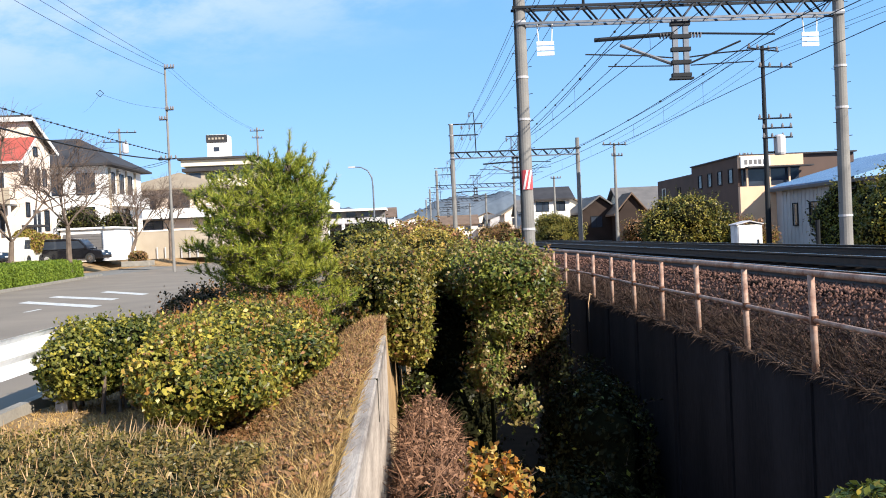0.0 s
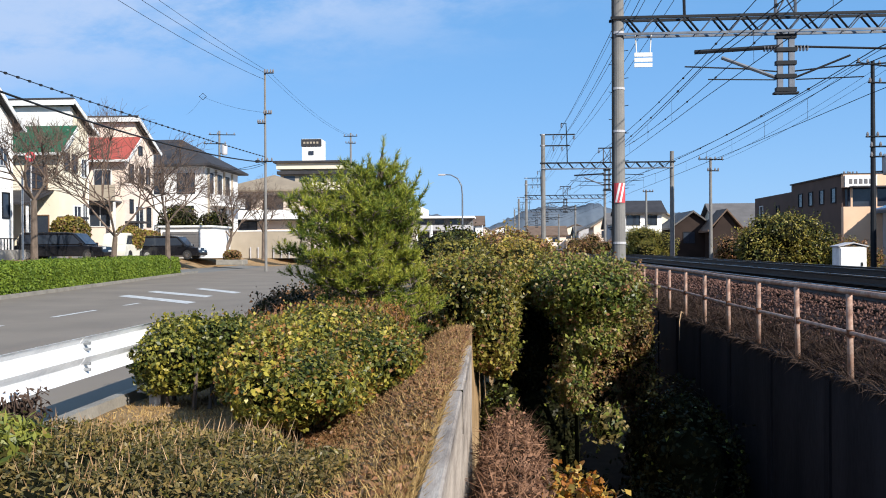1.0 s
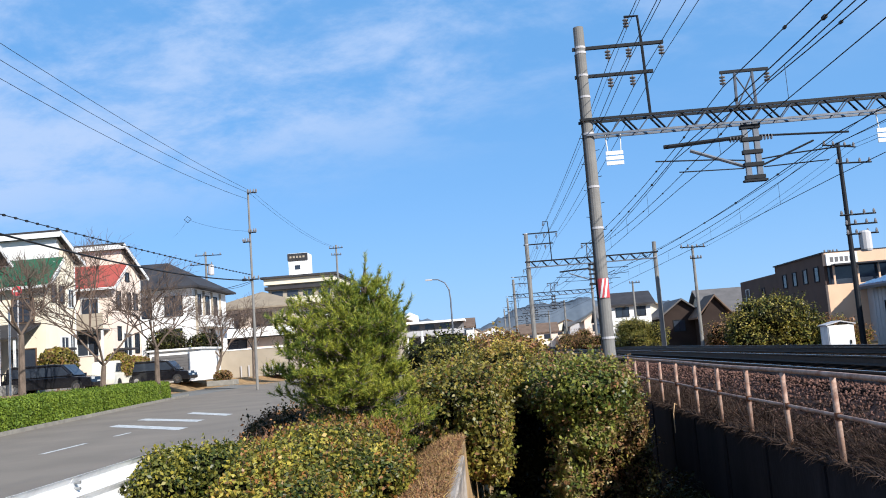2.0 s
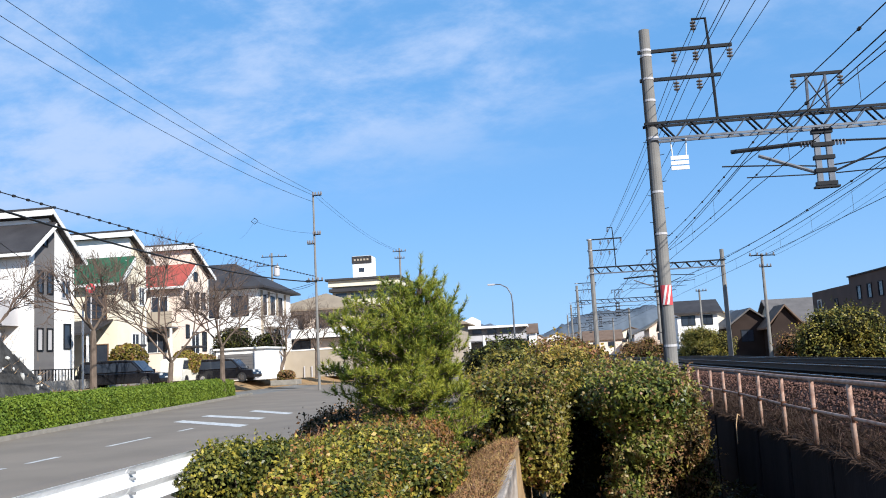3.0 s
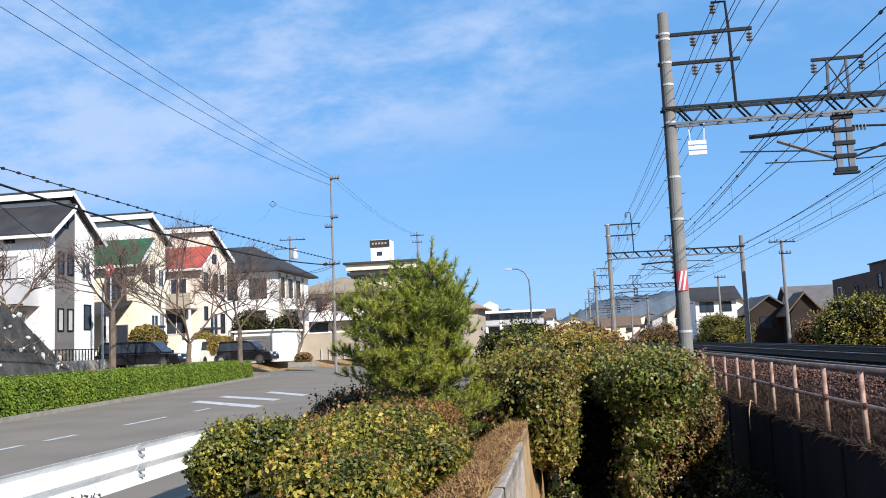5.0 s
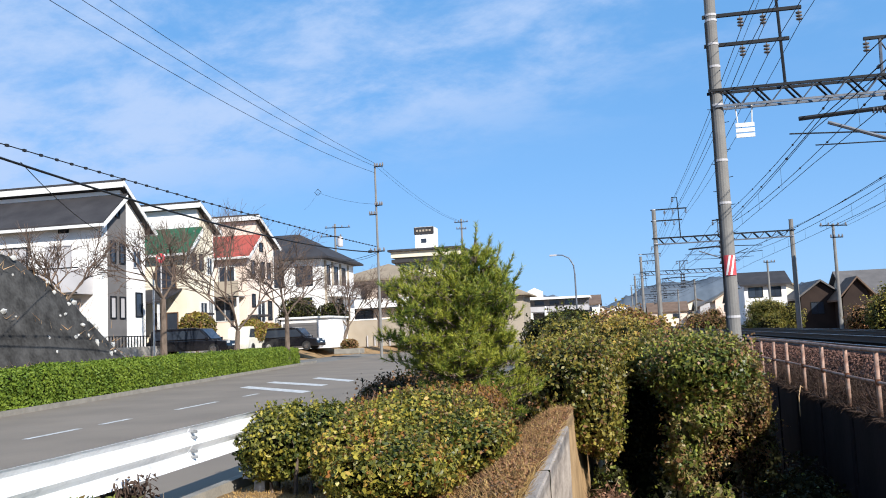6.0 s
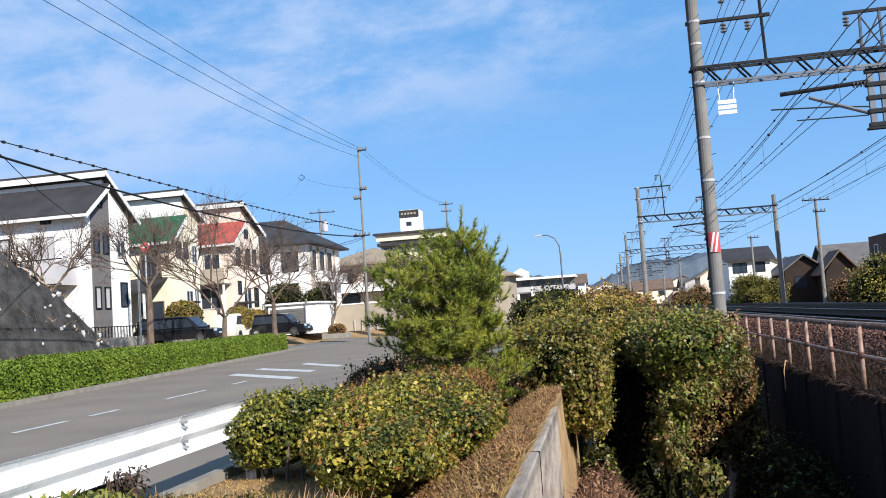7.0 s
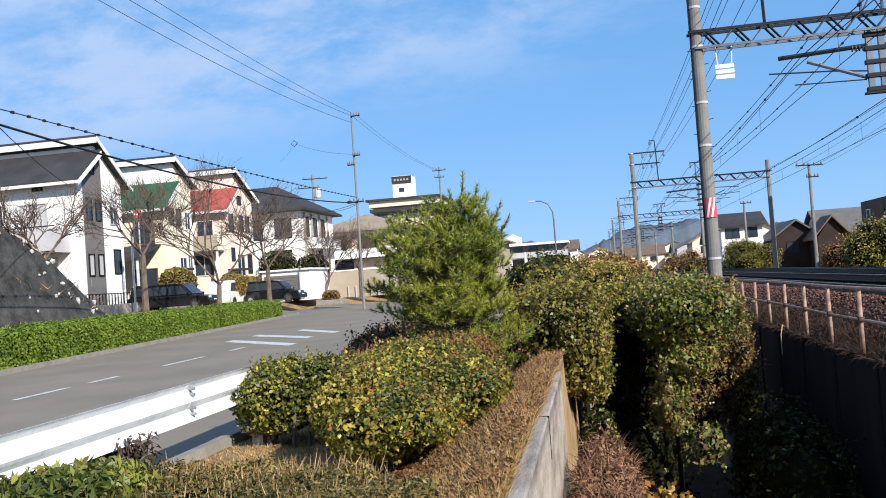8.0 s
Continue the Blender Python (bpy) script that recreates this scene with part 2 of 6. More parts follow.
M["roofdark"] = mat("dark slate roof", (0.048, 0.0462, 0.0495), (0.0304, 0.0293, 0.0323), 1, 30, 0.75, 0.2, gloss=0.2)
M["roofgreen"] = mat("green roof", (0.017, 0.102, 0.0553), (0.0127, 0.0723, 0.0382), 1, 30, 0.7, 0.15, gloss=0.25)
M["roofred"] = mat("red roof", (0.357, 0.0808, 0.0638), (0.272, 0.0595, 0.0467), 1, 30, 0.75, 0.15, gloss=0.25)
M["roofbrown"] = mat("brown tiled roof", (0.16, 0.112, 0.0825), (0.112, 0.077, 0.0562), 1, 30, 0.8, 0.2, gloss=0.2)
M["rooftan"] = mat("tan tiled roof", (0.289, 0.238, 0.17), (0.212, 0.17, 0.123), 1, 30, 0.8, 0.2, gloss=0.25)
M["roofgrey"] = mat("grey tiled roof", (0.136, 0.127, 0.124), (0.096, 0.0901, 0.0878), 1, 30, 0.75, 0.2, gloss=0.2)
M["roofblue"] = mat("blue metal roof", (0.0765, 0.162, 0.306), (0.0595, 0.128, 0.246), 1, 30, 0.45, 0.1, gloss=0.25)
M["glass"] = mat("window glass", (0.035, 0.045, 0.06), (0.025, 0.03, 0.045), 1, 10, 0.08, 0.0)
M["carblack"] = mat("black car paint", (0.012, 0.012, 0.015), (0.008, 0.008, 0.010), 2, 20, 0.12, 0.0)
M["carwhite"] = mat("white car paint", (0.72, 0.70, 0.62), (0.62, 0.60, 0.52), 2, 20, 0.25, 0.0)
M["rubber"] = mat("rubber", (0.02, 0.02, 0.02), (0.013, 0.013, 0.013), 6, 40, 0.85, 0.1)
M["chrome"] = mat("bright metal", (0.6, 0.6, 0.62), (0.5, 0.5, 0.52), 6, 40, 0.25, 0.0, metal=1.0)
M["headlamp"] = mat("lamp glass", (0.6, 0.62, 0.64), (0.5, 0.52, 0.54), 6, 40, 0.1, 0.0)
M["net"] = mat("net over rubble", (0.08, 0.0784, 0.076), (0.028, 0.0272, 0.0264), 1.6, 9, 0.95, 0.6, gloss=0.1)
M["stone"] = mat("pale stones", (0.5, 0.5, 0.48), (0.3, 0.3, 0.29), 5, 40, 0.9, 0.3)
# Distance haze is mixed into this blue-grey base colour.
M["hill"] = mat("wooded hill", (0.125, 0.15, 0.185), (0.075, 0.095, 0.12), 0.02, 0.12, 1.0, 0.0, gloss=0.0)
M["timber"] = mat("brown timber", (0.17, 0.101, 0.0574), (0.111, 0.0672, 0.041), 3, 40, 0.85, 0.2, gloss=0.25)


# ---- mesh helpers ----
def part(name, bm, material, parent=None, label="", smooth=False):
    me = bpy.data.meshes.new(name)
    if isinstance(bm, bmesh.types.BMesh):
        bm.normal_update()
        bm.to_mesh(me)
        bm.free()
    else:
        verts, faces = bm
        v = np.asarray(verts, dtype=np.float32)
        f = np.asarray(faces, dtype=np.int32)
        k = f.shape[1]
        me.vertices.add(len(v))
        me.vertices.foreach_set("co", v.ravel())
        me.loops.add(f.size)
        me.loops.foreach_set("vertex_index", f.ravel())
        me.polygons.add(len(f))
        me.polygons.foreach_set("loop_start", np.arange(0, f.size, k, dtype=np.int32))
        me.update(calc_edges=True)
        me.validate()
    me.materials.append(M[material])
    if smooth:
        me.polygons.foreach_set("use_smooth", [True] * len(me.polygons))
    ob = new(name, me)
    if parent:
        ob.parent = parent
    if label:
        ob["label"] = label
    return ob


def thing(name, label, category, at=(0, 0, 0), group="", kind=""):
    ob = new(name)
    ob.location = at
    return tagged(ob, label, category, group, kind)


def box(bm, x0, x1, y0, y1, z0, z1):
    v = [bm.verts.new((x, y, z)) for z in (z0, z1) for x, y in ((x0, y0), (x1, y0), (x1, y1), (x0, y1))]
    for f in ((3, 2, 1, 0), (4, 5, 6, 7), (0, 1, 5, 4), (1, 2, 6, 5), (2, 3, 7, 6), (3, 0, 4, 7)):
        bm.faces.new([v[i] for i in f])
    return bm


def boxm(*a):
    return box(bmesh.new(), *a)


def bevelled(bm, w=0.02, seg=2):
    bmesh.ops.bevel(bm, geom=bm.edges[:], offset=w, segments=seg, profile=0.7, affect="EDGES")
    return bm


def tube(bm, pts, radii, n=6, cap=True):
    """A tapered tube through the points."""
    pts = [Vector(p) for p in pts]
    if isinstance(radii, (int, float)):
        radii = [radii] * len(pts)
    rings = []
    for i, p in enumerate(pts):
        d = (pts[min(i + 1, len(pts) - 1)] - pts[max(i - 1, 0)]).normalized()
        u = d.orthogonal().normalized() if abs(d.z) > 0.999 else d.cross(Vector((0, 0, 1))).normalized()
        w = d.cross(u)
        rings.append([bm.verts.new(p + (u * math.cos(2 * math.pi * k / n) + w * math.sin(2 * math.pi * k / n)) * radii[i]) for k in range(n)])
    for a, b in zip(rings, rings[1:]):
        for k in range(n):
            bm.faces.new((a[k], a[(k + 1) % n], b[(k + 1) % n], b[k]))
    if cap:
        bm.faces.new(rings[0][::-1])
        bm.faces.new(rings[-1])
    return bm


def tubem(pts, radii, n=6):
    return tube(bmesh.new(), pts, radii, n)


def prism(bm, poly, axis, a, b):
    """Extrudes a polygon of 2D points along an axis from a to b. axis x: points are (y, z); y: (x, z); z: (x, y)."""
    def at(p, t):
        return {"x": (t, p[0], p[1]), "y": (p[0], t, p[1]), "z": (p[0], p[1], t)}[axis]
    lo, hi = [bm.verts.new(at(p, a)) for p in poly], [bm.verts.new(at(p, b)) for p in poly]
    n = len(poly)
    bm.faces.new(lo[::-1])
    bm.faces.new(hi)
    for i in range(n):
        bm.faces.new((lo[i], lo[(i + 1) % n], hi[(i + 1) % n], hi[i]))
    bmesh.ops.recalc_face_normals(bm, faces=bm.faces)
    return bm


def prismm(*a):
    return prism(bmesh.new(), *a)


def sag(p, q, drop, n=12):
    p, q = Vector(p), Vector(q)
    return [p.lerp(q, i / n) - Vector((0, 0, 4 * drop * (i / n) * (1 - i / n))) for i in range(n + 1)]


rng = np.random.default_rng(7)


def quads(points, normals, length, width, flop=0.7, droop=0.0):
    """Leaf blades: one folded diamond at each point, facing about along its normal."""
    n = len(points)
    nrm = normals + rng.normal(0, flop, (n, 3))
    nrm /= np.linalg.norm(nrm, axis=1, keepdims=True) + 1e-9
    t = rng.normal(0, 1, (n, 3))
    t[:, 2] -= droop
    t -= nrm * np.sum(t * nrm, axis=1, keepdims=True)
    t /= np.linalg.norm(t, axis=1, keepdims=True) + 1e-9
    s = np.cross(nrm, t)
    ln = (length * rng.uniform(0.6, 1.3, n))[:, None]
    wd = (width * rng.uniform(0.7, 1.25, n))[:, None]
    v = np.stack([points - t * ln / 2, points + s * wd / 2 + nrm * wd * 0.22 - t * ln * 0.05, points + t * ln / 2, points - s * wd / 2 + nrm * wd * 0.22 - t * ln * 0.05], axis=1)
    return v.reshape(-1, 3), np.arange(4 * n).reshape(n, 4)


def blades(roots, directions, length, width):
    """Thin tapering blades or needles, one triangle each."""
    n = len(roots)
    d = directions / (np.linalg.norm(directions, axis=1, keepdims=True) + 1e-9)
    s = np.cross(d, rng.normal(0, 1, (n, 3)))
    s /= np.linalg.norm(s, axis=1, keepdims=True) + 1e-9
    ln = (length * rng.uniform(0.6, 1.3, n))[:, None]
    v = np.stack([roots - s * width / 2, roots + s * width / 2, roots + d * ln], axis=1)
    return v.reshape(-1, 3), np.arange(3 * n).reshape(n, 3)


def lumps(p, seed, freq=1.6):
    """Smooth uneven swelling over a crown, about -1 to 1."""
    r = np.random.default_rng(seed)
    out = np.zeros(len(p))
    for k in range(7):
        w = r.normal(0, 1, 3) * freq * (1 + 0.6 * k)
        out += np.sin(p @ w + r.uniform(0, 6.28)) / (1 + 0.5 * k)
    return out / 3.2


def crown_points(n, half, power, low, seed, rough=0.14, depth=0.16, freq=1.6):
    """Points and outward directions near the surface of an uneven rounded crown round the origin, evenly spread."""
    half = np.asarray(half, dtype=float)
    d = rng.normal(0, 1, (int(n * 6), 3))
    d /= np.linalg.norm(d, axis=1, keepdims=True)
    d = d[d[:, 2] > low]
    p = np.sign(d) * np.abs(d) ** power * half
    cell = np.floor(p / (0.16 * half.mean())).astype(np.int64)
    key = cell[:, 0] * 1000003 + cell[:, 1] * 1009 + cell[:, 2]
    _, inv, cnt = np.unique(key, return_inverse=True, return_counts=True)
    w = 1.0 / cnt[inv.ravel()]
    pick = rng.choice(len(d), size=min(n, len(d)), replace=False, p=w / w.sum())
    d, p = d[pick], p[pick]
    inward = rng.random(len(d)) ** 2.2 * depth - rng.random(len(d)) ** 3 * 0.10
    p = p * (1 + rough * lumps(p, seed, freq) - inward)[:, None]
    nrm = d / half
    return p, nrm / np.linalg.norm(nrm, axis=1, keepdims=True)


def crown_core(half, power, low, seed, rough=0.14, freq=1.6, scale=0.76):
    bm = bmesh.new()
    bmesh.ops.create_icosphere(bm, subdivisions=4, radius=1)
    c = np.array([v.co[:] for v in bm.verts])
    c[:, 2] = np.maximum(c[:, 2], low)
    p = np.sign(c) * np.abs(c) ** power * np.array(half)
    p = p * (1 + rough * lumps(p, seed, freq))[:, None] * scale
    for v, q in zip(bm.verts, p):
        v.co = q
    return bm


def shrub(name, label, at, half, kinds, power=0.75, low=-0.35, seed=1, size=(0.055, 0.032), rough=0.14, stems=True, category="shrub", group="", freq=1.6, depth=0.16, flop=0.7, droop=0.0, ground=0.0, lobes=0, lobe=0.5, clumps=(), sprays=0, reach=0.18):
    """A leafy shrub: solid core coloured near-black as inner shade, several sets of leaves, and stems to the ground.
    kinds: (material, number of leaves).
    lobes: the crown is made of that many rounded clumps, each about lobe times its size."""
    top = thing(name, label, category, at, group)
    half = np.array(half, dtype=float)
    r = np.random.default_rng(seed + 500)
    blobs = [(np.zeros(3), half, 1.0)] if not lobes else [(np.zeros(3), half * 0.72, 0.25)]
    if clumps:
        vol = sum(h[0] * h[1] + h[1] * h[2] + h[0] * h[2] for _, h in clumps)
        blobs = [(np.array(c, dtype=float), np.array(h, dtype=float), 0.6 * (h[0] * h[1] + h[1] * h[2] + h[0] * h[2]) / vol) for c, h in clumps]
        for c, h, share in blobs[:]:
            for k in range(lobes):
                d = r.normal(0, 1, 3)
                d /= np.linalg.norm(d)
                q = lobe * r.uniform(0.7, 1.2)
                blobs.append((c + d * h * (1 - q * 0.7), h * q, share * 0.8 / max(lobes, 1)))
        lobes = 1
    for k in range(0 if clumps else lobes):
        d = r.normal(0, 1, 3)
        d /= np.linalg.norm(d)
        d[2] = d[2] if d[2] > low else -d[2]
        q = lobe * r.uniform(0.75, 1.2)
        blobs.append((d * half * (1 - q * 0.75), half * q, 0.75 / lobes))
    # Solid lumps whose near-black colour stands for shade between the leaves.
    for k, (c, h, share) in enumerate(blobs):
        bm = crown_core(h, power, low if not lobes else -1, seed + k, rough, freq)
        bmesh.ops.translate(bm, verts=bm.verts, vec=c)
        part("twig_mass", bm, "core", top, "solid core coloured as the shade within")
    for k, (m, count) in enumerate(kinds):
        ps, ns = [], []
        for j, (c, h, share) in enumerate(blobs):
            p, nrm = crown_points(int(count * share * (2.4 if lobes else 1)) + 1, h, power, low if not lobes else -0.9, seed + j, rough, depth, freq)
            p = p + c
            free = np.ones(len(p), dtype=bool)
            for i, (c2, h2, _) in enumerate(blobs):
                if i != j:
                    free &= np.linalg.norm((p - c2) / h2, axis=1) > 0.84
            ps.append(p[free])
            ns.append(nrm[free])
        p, nrm = np.concatenate(ps), np.concatenate(ns)
        pick = lumps(p, seed + 40 + k, freq * 1.1) + rng.normal(0, 0.35, len(p)) > (-0.15 if k else -2)
        ob = part("foliage", quads(p[pick], nrm[pick], size[0], size[1], flop, droop), m, top)
        ob["kind"] = "stuff"
        if sprays:
            # leafy shoots that stand out of the crown
            ns_ = int(sprays * count / sum(c for _, c in kinds))
            at_ = rng.choice(len(p), ns_)
            d = nrm[at_] * 0.6 + rng.normal(0, 0.45, (ns_, 3)) + (0, 0, 0.45 - 0.6 * droop)
            d /= np.linalg.norm(d, axis=1, keepdims=True)
            ln = reach * rng.uniform(0.4, 1.3, ns_)
            steps = np.linspace(0.15, 1.0, 8)
            q = (p[at_][:, None] + d[:, None] * (ln[:, None] * steps)[:, :, None] + rng.normal(0, size[1] * 0.5, (ns_, 8, 3))).reshape(-1, 3)
            part("shoot_leaves", quads(q, rng.normal(0, 1, q.shape) + (0, 0, 0.5), size[0] * 0.85, size[1] * 0.85, 0.3, droop), m, top)["kind"] = "stuff"
            part("shoot_mass", blades(p[at_], d, reach, 0.008), "twig", top)["kind"] = "stuff"
    if stems:
        for i in range(11):
            a = rng.uniform(0, 6.28)
            rr = half[:2] * rng.uniform(0.3, 0.85)
            foot = Vector((rr[0] * math.cos(a), rr[1] * math.sin(a), ground - at[2] - 0.03))
            tip = Vector((foot.x * 1.1, foot.y * 1.1, half[2] * 0.3))
            mid = foot.lerp(tip, 0.5) + Vector(rng.normal(0, 0.05, 3))
            part("stem", tubem([foot, mid, tip], [0.024, 0.017, 0.008], 5), "bark", top)
    return top


# ---- ground, road, ditch ----
def hedge_x(y):
    return -13.9 - (y - 14) * 0.137


def smooth(a, b, v):
    t = min(max((v - a) / (b - a), 0.0), 1.0)
    return t * t * (3 - 2 * t)


def ground_z(x, y):
    if x < -4.05:
        back = (hedge_x(min(y, 52)) - 1.2) - x
        return -0.03 + 1.0 * smooth(0.0, 5.0, back)
    if x < -0.76:
        return -0.02 + (0.24 + 0.12 * smooth(2.5, 5.0, y)) * smooth(-1.7, -0.85, x) + 0.03 * math.sin(2.1 * x + 1.3 * y) * smooth(-0.8, -1.2, x)
    if x < -0.6:
        return 0.16
    if x < 3.72:
        return -4.6
    if x < 4.3:
        return -0.10
    if x < 13.6:
        return 0.0
    return 0.05


gx = [-3000, -800, -300, -150, -90, -60, -45, -36, -32, -29, -27, -25.5, -24, -23, -22, -21, -20, -19, -18, -17, -16, -15, -14, -10, -6, -4.06, -4.04, -3.6, -3, -2.5, -2,
      -1.6, -1.3, -1.0, -0.8, -0.77, -0.60, -0.59, 0.5, 2, 3.70, 3.73, 4.29, 4.31, 8, 13.5, 13.7, 18, 30, 60, 120, 300, 800, 3000]
gy = [-400, -60, -20, -8, -4] + [i * 1.0 for i in range(-2, 24)] + [i * 3.0 + 24 for i in range(0, 26)] + [120, 160, 240, 400, 900, 3500]
gv = [(x, y, ground_z(x, y)) for y in gy for x in gx]
nx = len(gx)
gf = [(j * nx + i, j * nx + i + 1, (j + 1) * nx + i + 1, (j + 1) * nx + i) for j in range(len(gy) - 1) for i in range(nx - 1)]
ground = part("ground", (gv, gf), "soil")
tagged(ground, "bare brown soil with a deep ditch beside the railway", "ground", kind="structure")


def strip(name, left, right, ys, z, material, label, category):
    v, f = [], []
    for y in ys:
        v += [(left(y), y, z), (right(y), y, z)]
    for i in range(len(ys) - 1):
        f.append((2 * i, 2 * i + 1, 2 * i + 3, 2 * i + 2))
    return tagged(part(name, (v, f), material), label, category, kind="structure")


road_ys = [-60, -20, 0, 10, 20, 30, 40, 52, 54, 70, 100, 140, 200]
strip("road", lambda y: hedge_x(min(y, 52)) + 0.1, lambda y: -4.1, road_ys, 0.0, "asphalt", "worn grey asphalt road beside a clipped hedge", "road")
lot = strip("pavement", lambda y: -40.0, lambda y: hedge_x(52) + 0.2, [50.0, 56.0, 62, 70], 0.03, "lot", "pale asphalt side street and parking area", "pavement")
for v in lot.data.vertices:
    v.co.z = ground_z(v.co.x, v.co.y) + 0.03
kerb = part("kerb", prismm([(-4.1, -0.1), (-4.1, 0.09), (-3.97, 0.10), (-3.95, -0.1)], "y", -40, 60), "kerb")
tagged(kerb, "low worn concrete kerb under the guardrail", "kerb", kind="structure")
bm = bmesh.new()
for i in range(24):
    y0 = 10 + 1.8 * i
    v = [bm.verts.new((hedge_x(y) + o, y, z)) for z in (-0.05, 0.12) for y, o in ((y0, 0.0), (y0, 0.16), (y0 + 1.78, 0.16), (y0 + 1.78, 0.0))]
    for f in ((3, 2, 1, 0), (4, 5, 6, 7), (0, 1, 5, 4), (1, 2, 6, 5), (2, 3, 7, 6), (3, 0, 4, 7)):
        bm.faces.new([v[j] for j in f])
tagged(part("kerb", bm, "kerb"), "pale concrete kerb stones along the hedge", "kerb", kind="structure")

# painted markings: a dashed lane line and three slanted bars
marks = thing("road_marking", "worn white painted road markings", "road marking", kind="structure")


def painted(pts):
    bm = bmesh.new()
    bm.faces.new([bm.verts.new((x, y, 0.006)) for x, y in pts])
    part("stripe", bm, "marking", marks)


for y0, y1 in ((3, 6.5), (8.5, 12), (13.3, 14.9), (15.6, 16.7), (18.7, 20.9), (22.6, 23.6)):
    a, b = -9.85 - 0.02 * y0, -9.85 - 0.02 * y1
    painted([(a - 0.07, y0), (a + 0.07, y0), (b + 0.07, y1), (b - 0.07, y1)])
for xa, ya, xb, yb in ((-12.45, 27.0, -8.85, 23.25), (-12.6, 29.6, -9.4, 26.35), (-11.6, 31.65, -9.15, 28.5)):
    painted([(xa, ya), (xb, yb), (xb, yb + 0.75), (xa, ya + 0.75)])

# Sheet added over the soil, near-black to paint the ditch's shade.
tagged(part("ditch_floor", boxm(-0.58, 3.69, -12, 200, -4.7, -4.57), "ditchshade"), "ditch floor sheet coloured as deep shade", "ditch", kind="structure")

# retaining wall under the railway, with upright ribs, coloured as if in deep shade
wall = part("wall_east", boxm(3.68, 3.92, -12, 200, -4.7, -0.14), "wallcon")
tagged(wall, "concrete retaining wall of the railway, shade in its colour", "retaining wall", kind="structure")
part("coping", bevelled(boxm(3.66, 3.92, -12, 200, -0.136, -0.06), 0.015), "wallcon", wall, "weathered concrete coping in the wall's dark tone")
rib = boxm(-0.03, 0.0, -0.09, 0.09, -4.6, -0.16)
rib_me = None
for i in range(14):
    if rib_me is None:
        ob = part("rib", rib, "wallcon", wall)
        rib_me = ob.data
    else:
        ob = new("rib", rib_me)
        ob.parent = wall
    ob.location = (3.68, 4.2 + 2.3 * i, 0)

# low wall on the near side of the ditch
def skew_wall(prof, y0, y1, y_ref=7.0, slope=-0.009):
    bm = prismm(prof, "y", y0, y1)
    for v in bm.verts:
        v.co.x += slope * (v.co.y - y_ref)
    return bm


low_wall = part("wall_west", skew_wall([(-0.665, -4.6), (-0.655, 0.335), (-0.67, 0.35), (-0.755, 0.35), (-0.77, 0.335), (-0.775, -0.3)], 1.2, 10.3), "copingcon")
tagged(low_wall, "streaked grey concrete wall at the edge of the ditch", "low wall", kind="structure")
part("joint", boxm(-0.772, -0.651, 7.09, 7.105, 0.0, 0.353), "core", low_wall, "dark joint in the wall")
deck = part("bridge_deck", boxm(-0.58, 3.66, -7.0, 1.1, -0.4, -0.02), "concrete")
tagged(deck, "plain concrete slab crossing the ditch", "bridge deck", kind="structure")

# ---- railway ----
bed_y = np.concatenate([np.arange(-12, 40, 0.5), np.arange(40, 230, 6.0)])
bed_x = [3.93, 4.1, 4.35, 4.6, 4.85, 5.05, 5.35, 5.9, 6.45, 6.9, 7.5, 8.3, 9.2, 9.8, 10.2, 10.7, 11.25, 11.8, 12.2, 12.7, 13.3]
bed_z = [-0.08, 0.0, 0.17, 0.36, 0.52, 0.60, 0.62, 0.66, 0.73, 0.70, 0.56, 0.5, 0.54, 0.6, 0.62, 0.62, 0.62, 0.58, 0.42, 0.22, 0.05]
bv = [(x, y, z + rng.normal(0, 0.012)) for y in bed_y for x, z in zip(bed_x, bed_z)]
nb = len(bed_x)
bf = [(j * nb + i, j * nb + i + 1, (j + 1) * nb + i + 1, (j + 1) * nb + i) for j in range(len(bed_y) - 1) for i in range(nb - 1)]
inner = [k for k, f in enumerate(bf) if 4 <= k % (nb - 1) <= 17]
bed_faces = [bf[k] for k in inner]
ballast = part("ballast", (bv, [f for k, f in enumerate(bf) if not 4 <= k % (nb - 1) <= 17]), "ballast")
part("track_bed", (bv, bed_faces), "darkbed", ballast, "near-black ballast between the rails")
tagged(ballast, "rust-brown crushed stone ballast under the tracks", "ballast", kind="structure")
# loose stones on the shoulder
ns = 15000
sx = rng.uniform(3.95, 5.3, ns)
sy = 5 + 30 * rng.random(ns) ** 1.5
sz = np.interp(sx, bed_x, bed_z)
oct6 = np.array([(1, 0, 0), (-1, 0, 0), (0, 1, 0), (0, -1, 0), (0, 0, 1), (0, 0, -1)], dtype=float)
octf = np.array([(0, 2, 4), (2, 1, 4), (1, 3, 4), (3, 0, 4), (2, 0, 5), (1, 2, 5), (3, 1, 5), (0, 3, 5)])
sr = rng.uniform(0.016, 0.04, ns)
sv = oct6[None] * sr[:, None, None] * rng.uniform(0.55, 1.3, (ns, 6, 1)) + np.stack([sx, sy, sz + 0.012], 1)[:, None, :]
sf = octf[None] + 6 * np.arange(ns)[:, None, None]
ob = part("gravel", (sv.reshape(-1, 3), sf.reshape(-1, 3)), "ballast", ballast, "loose rust-brown stones")
ob["kind"] = "stuff"


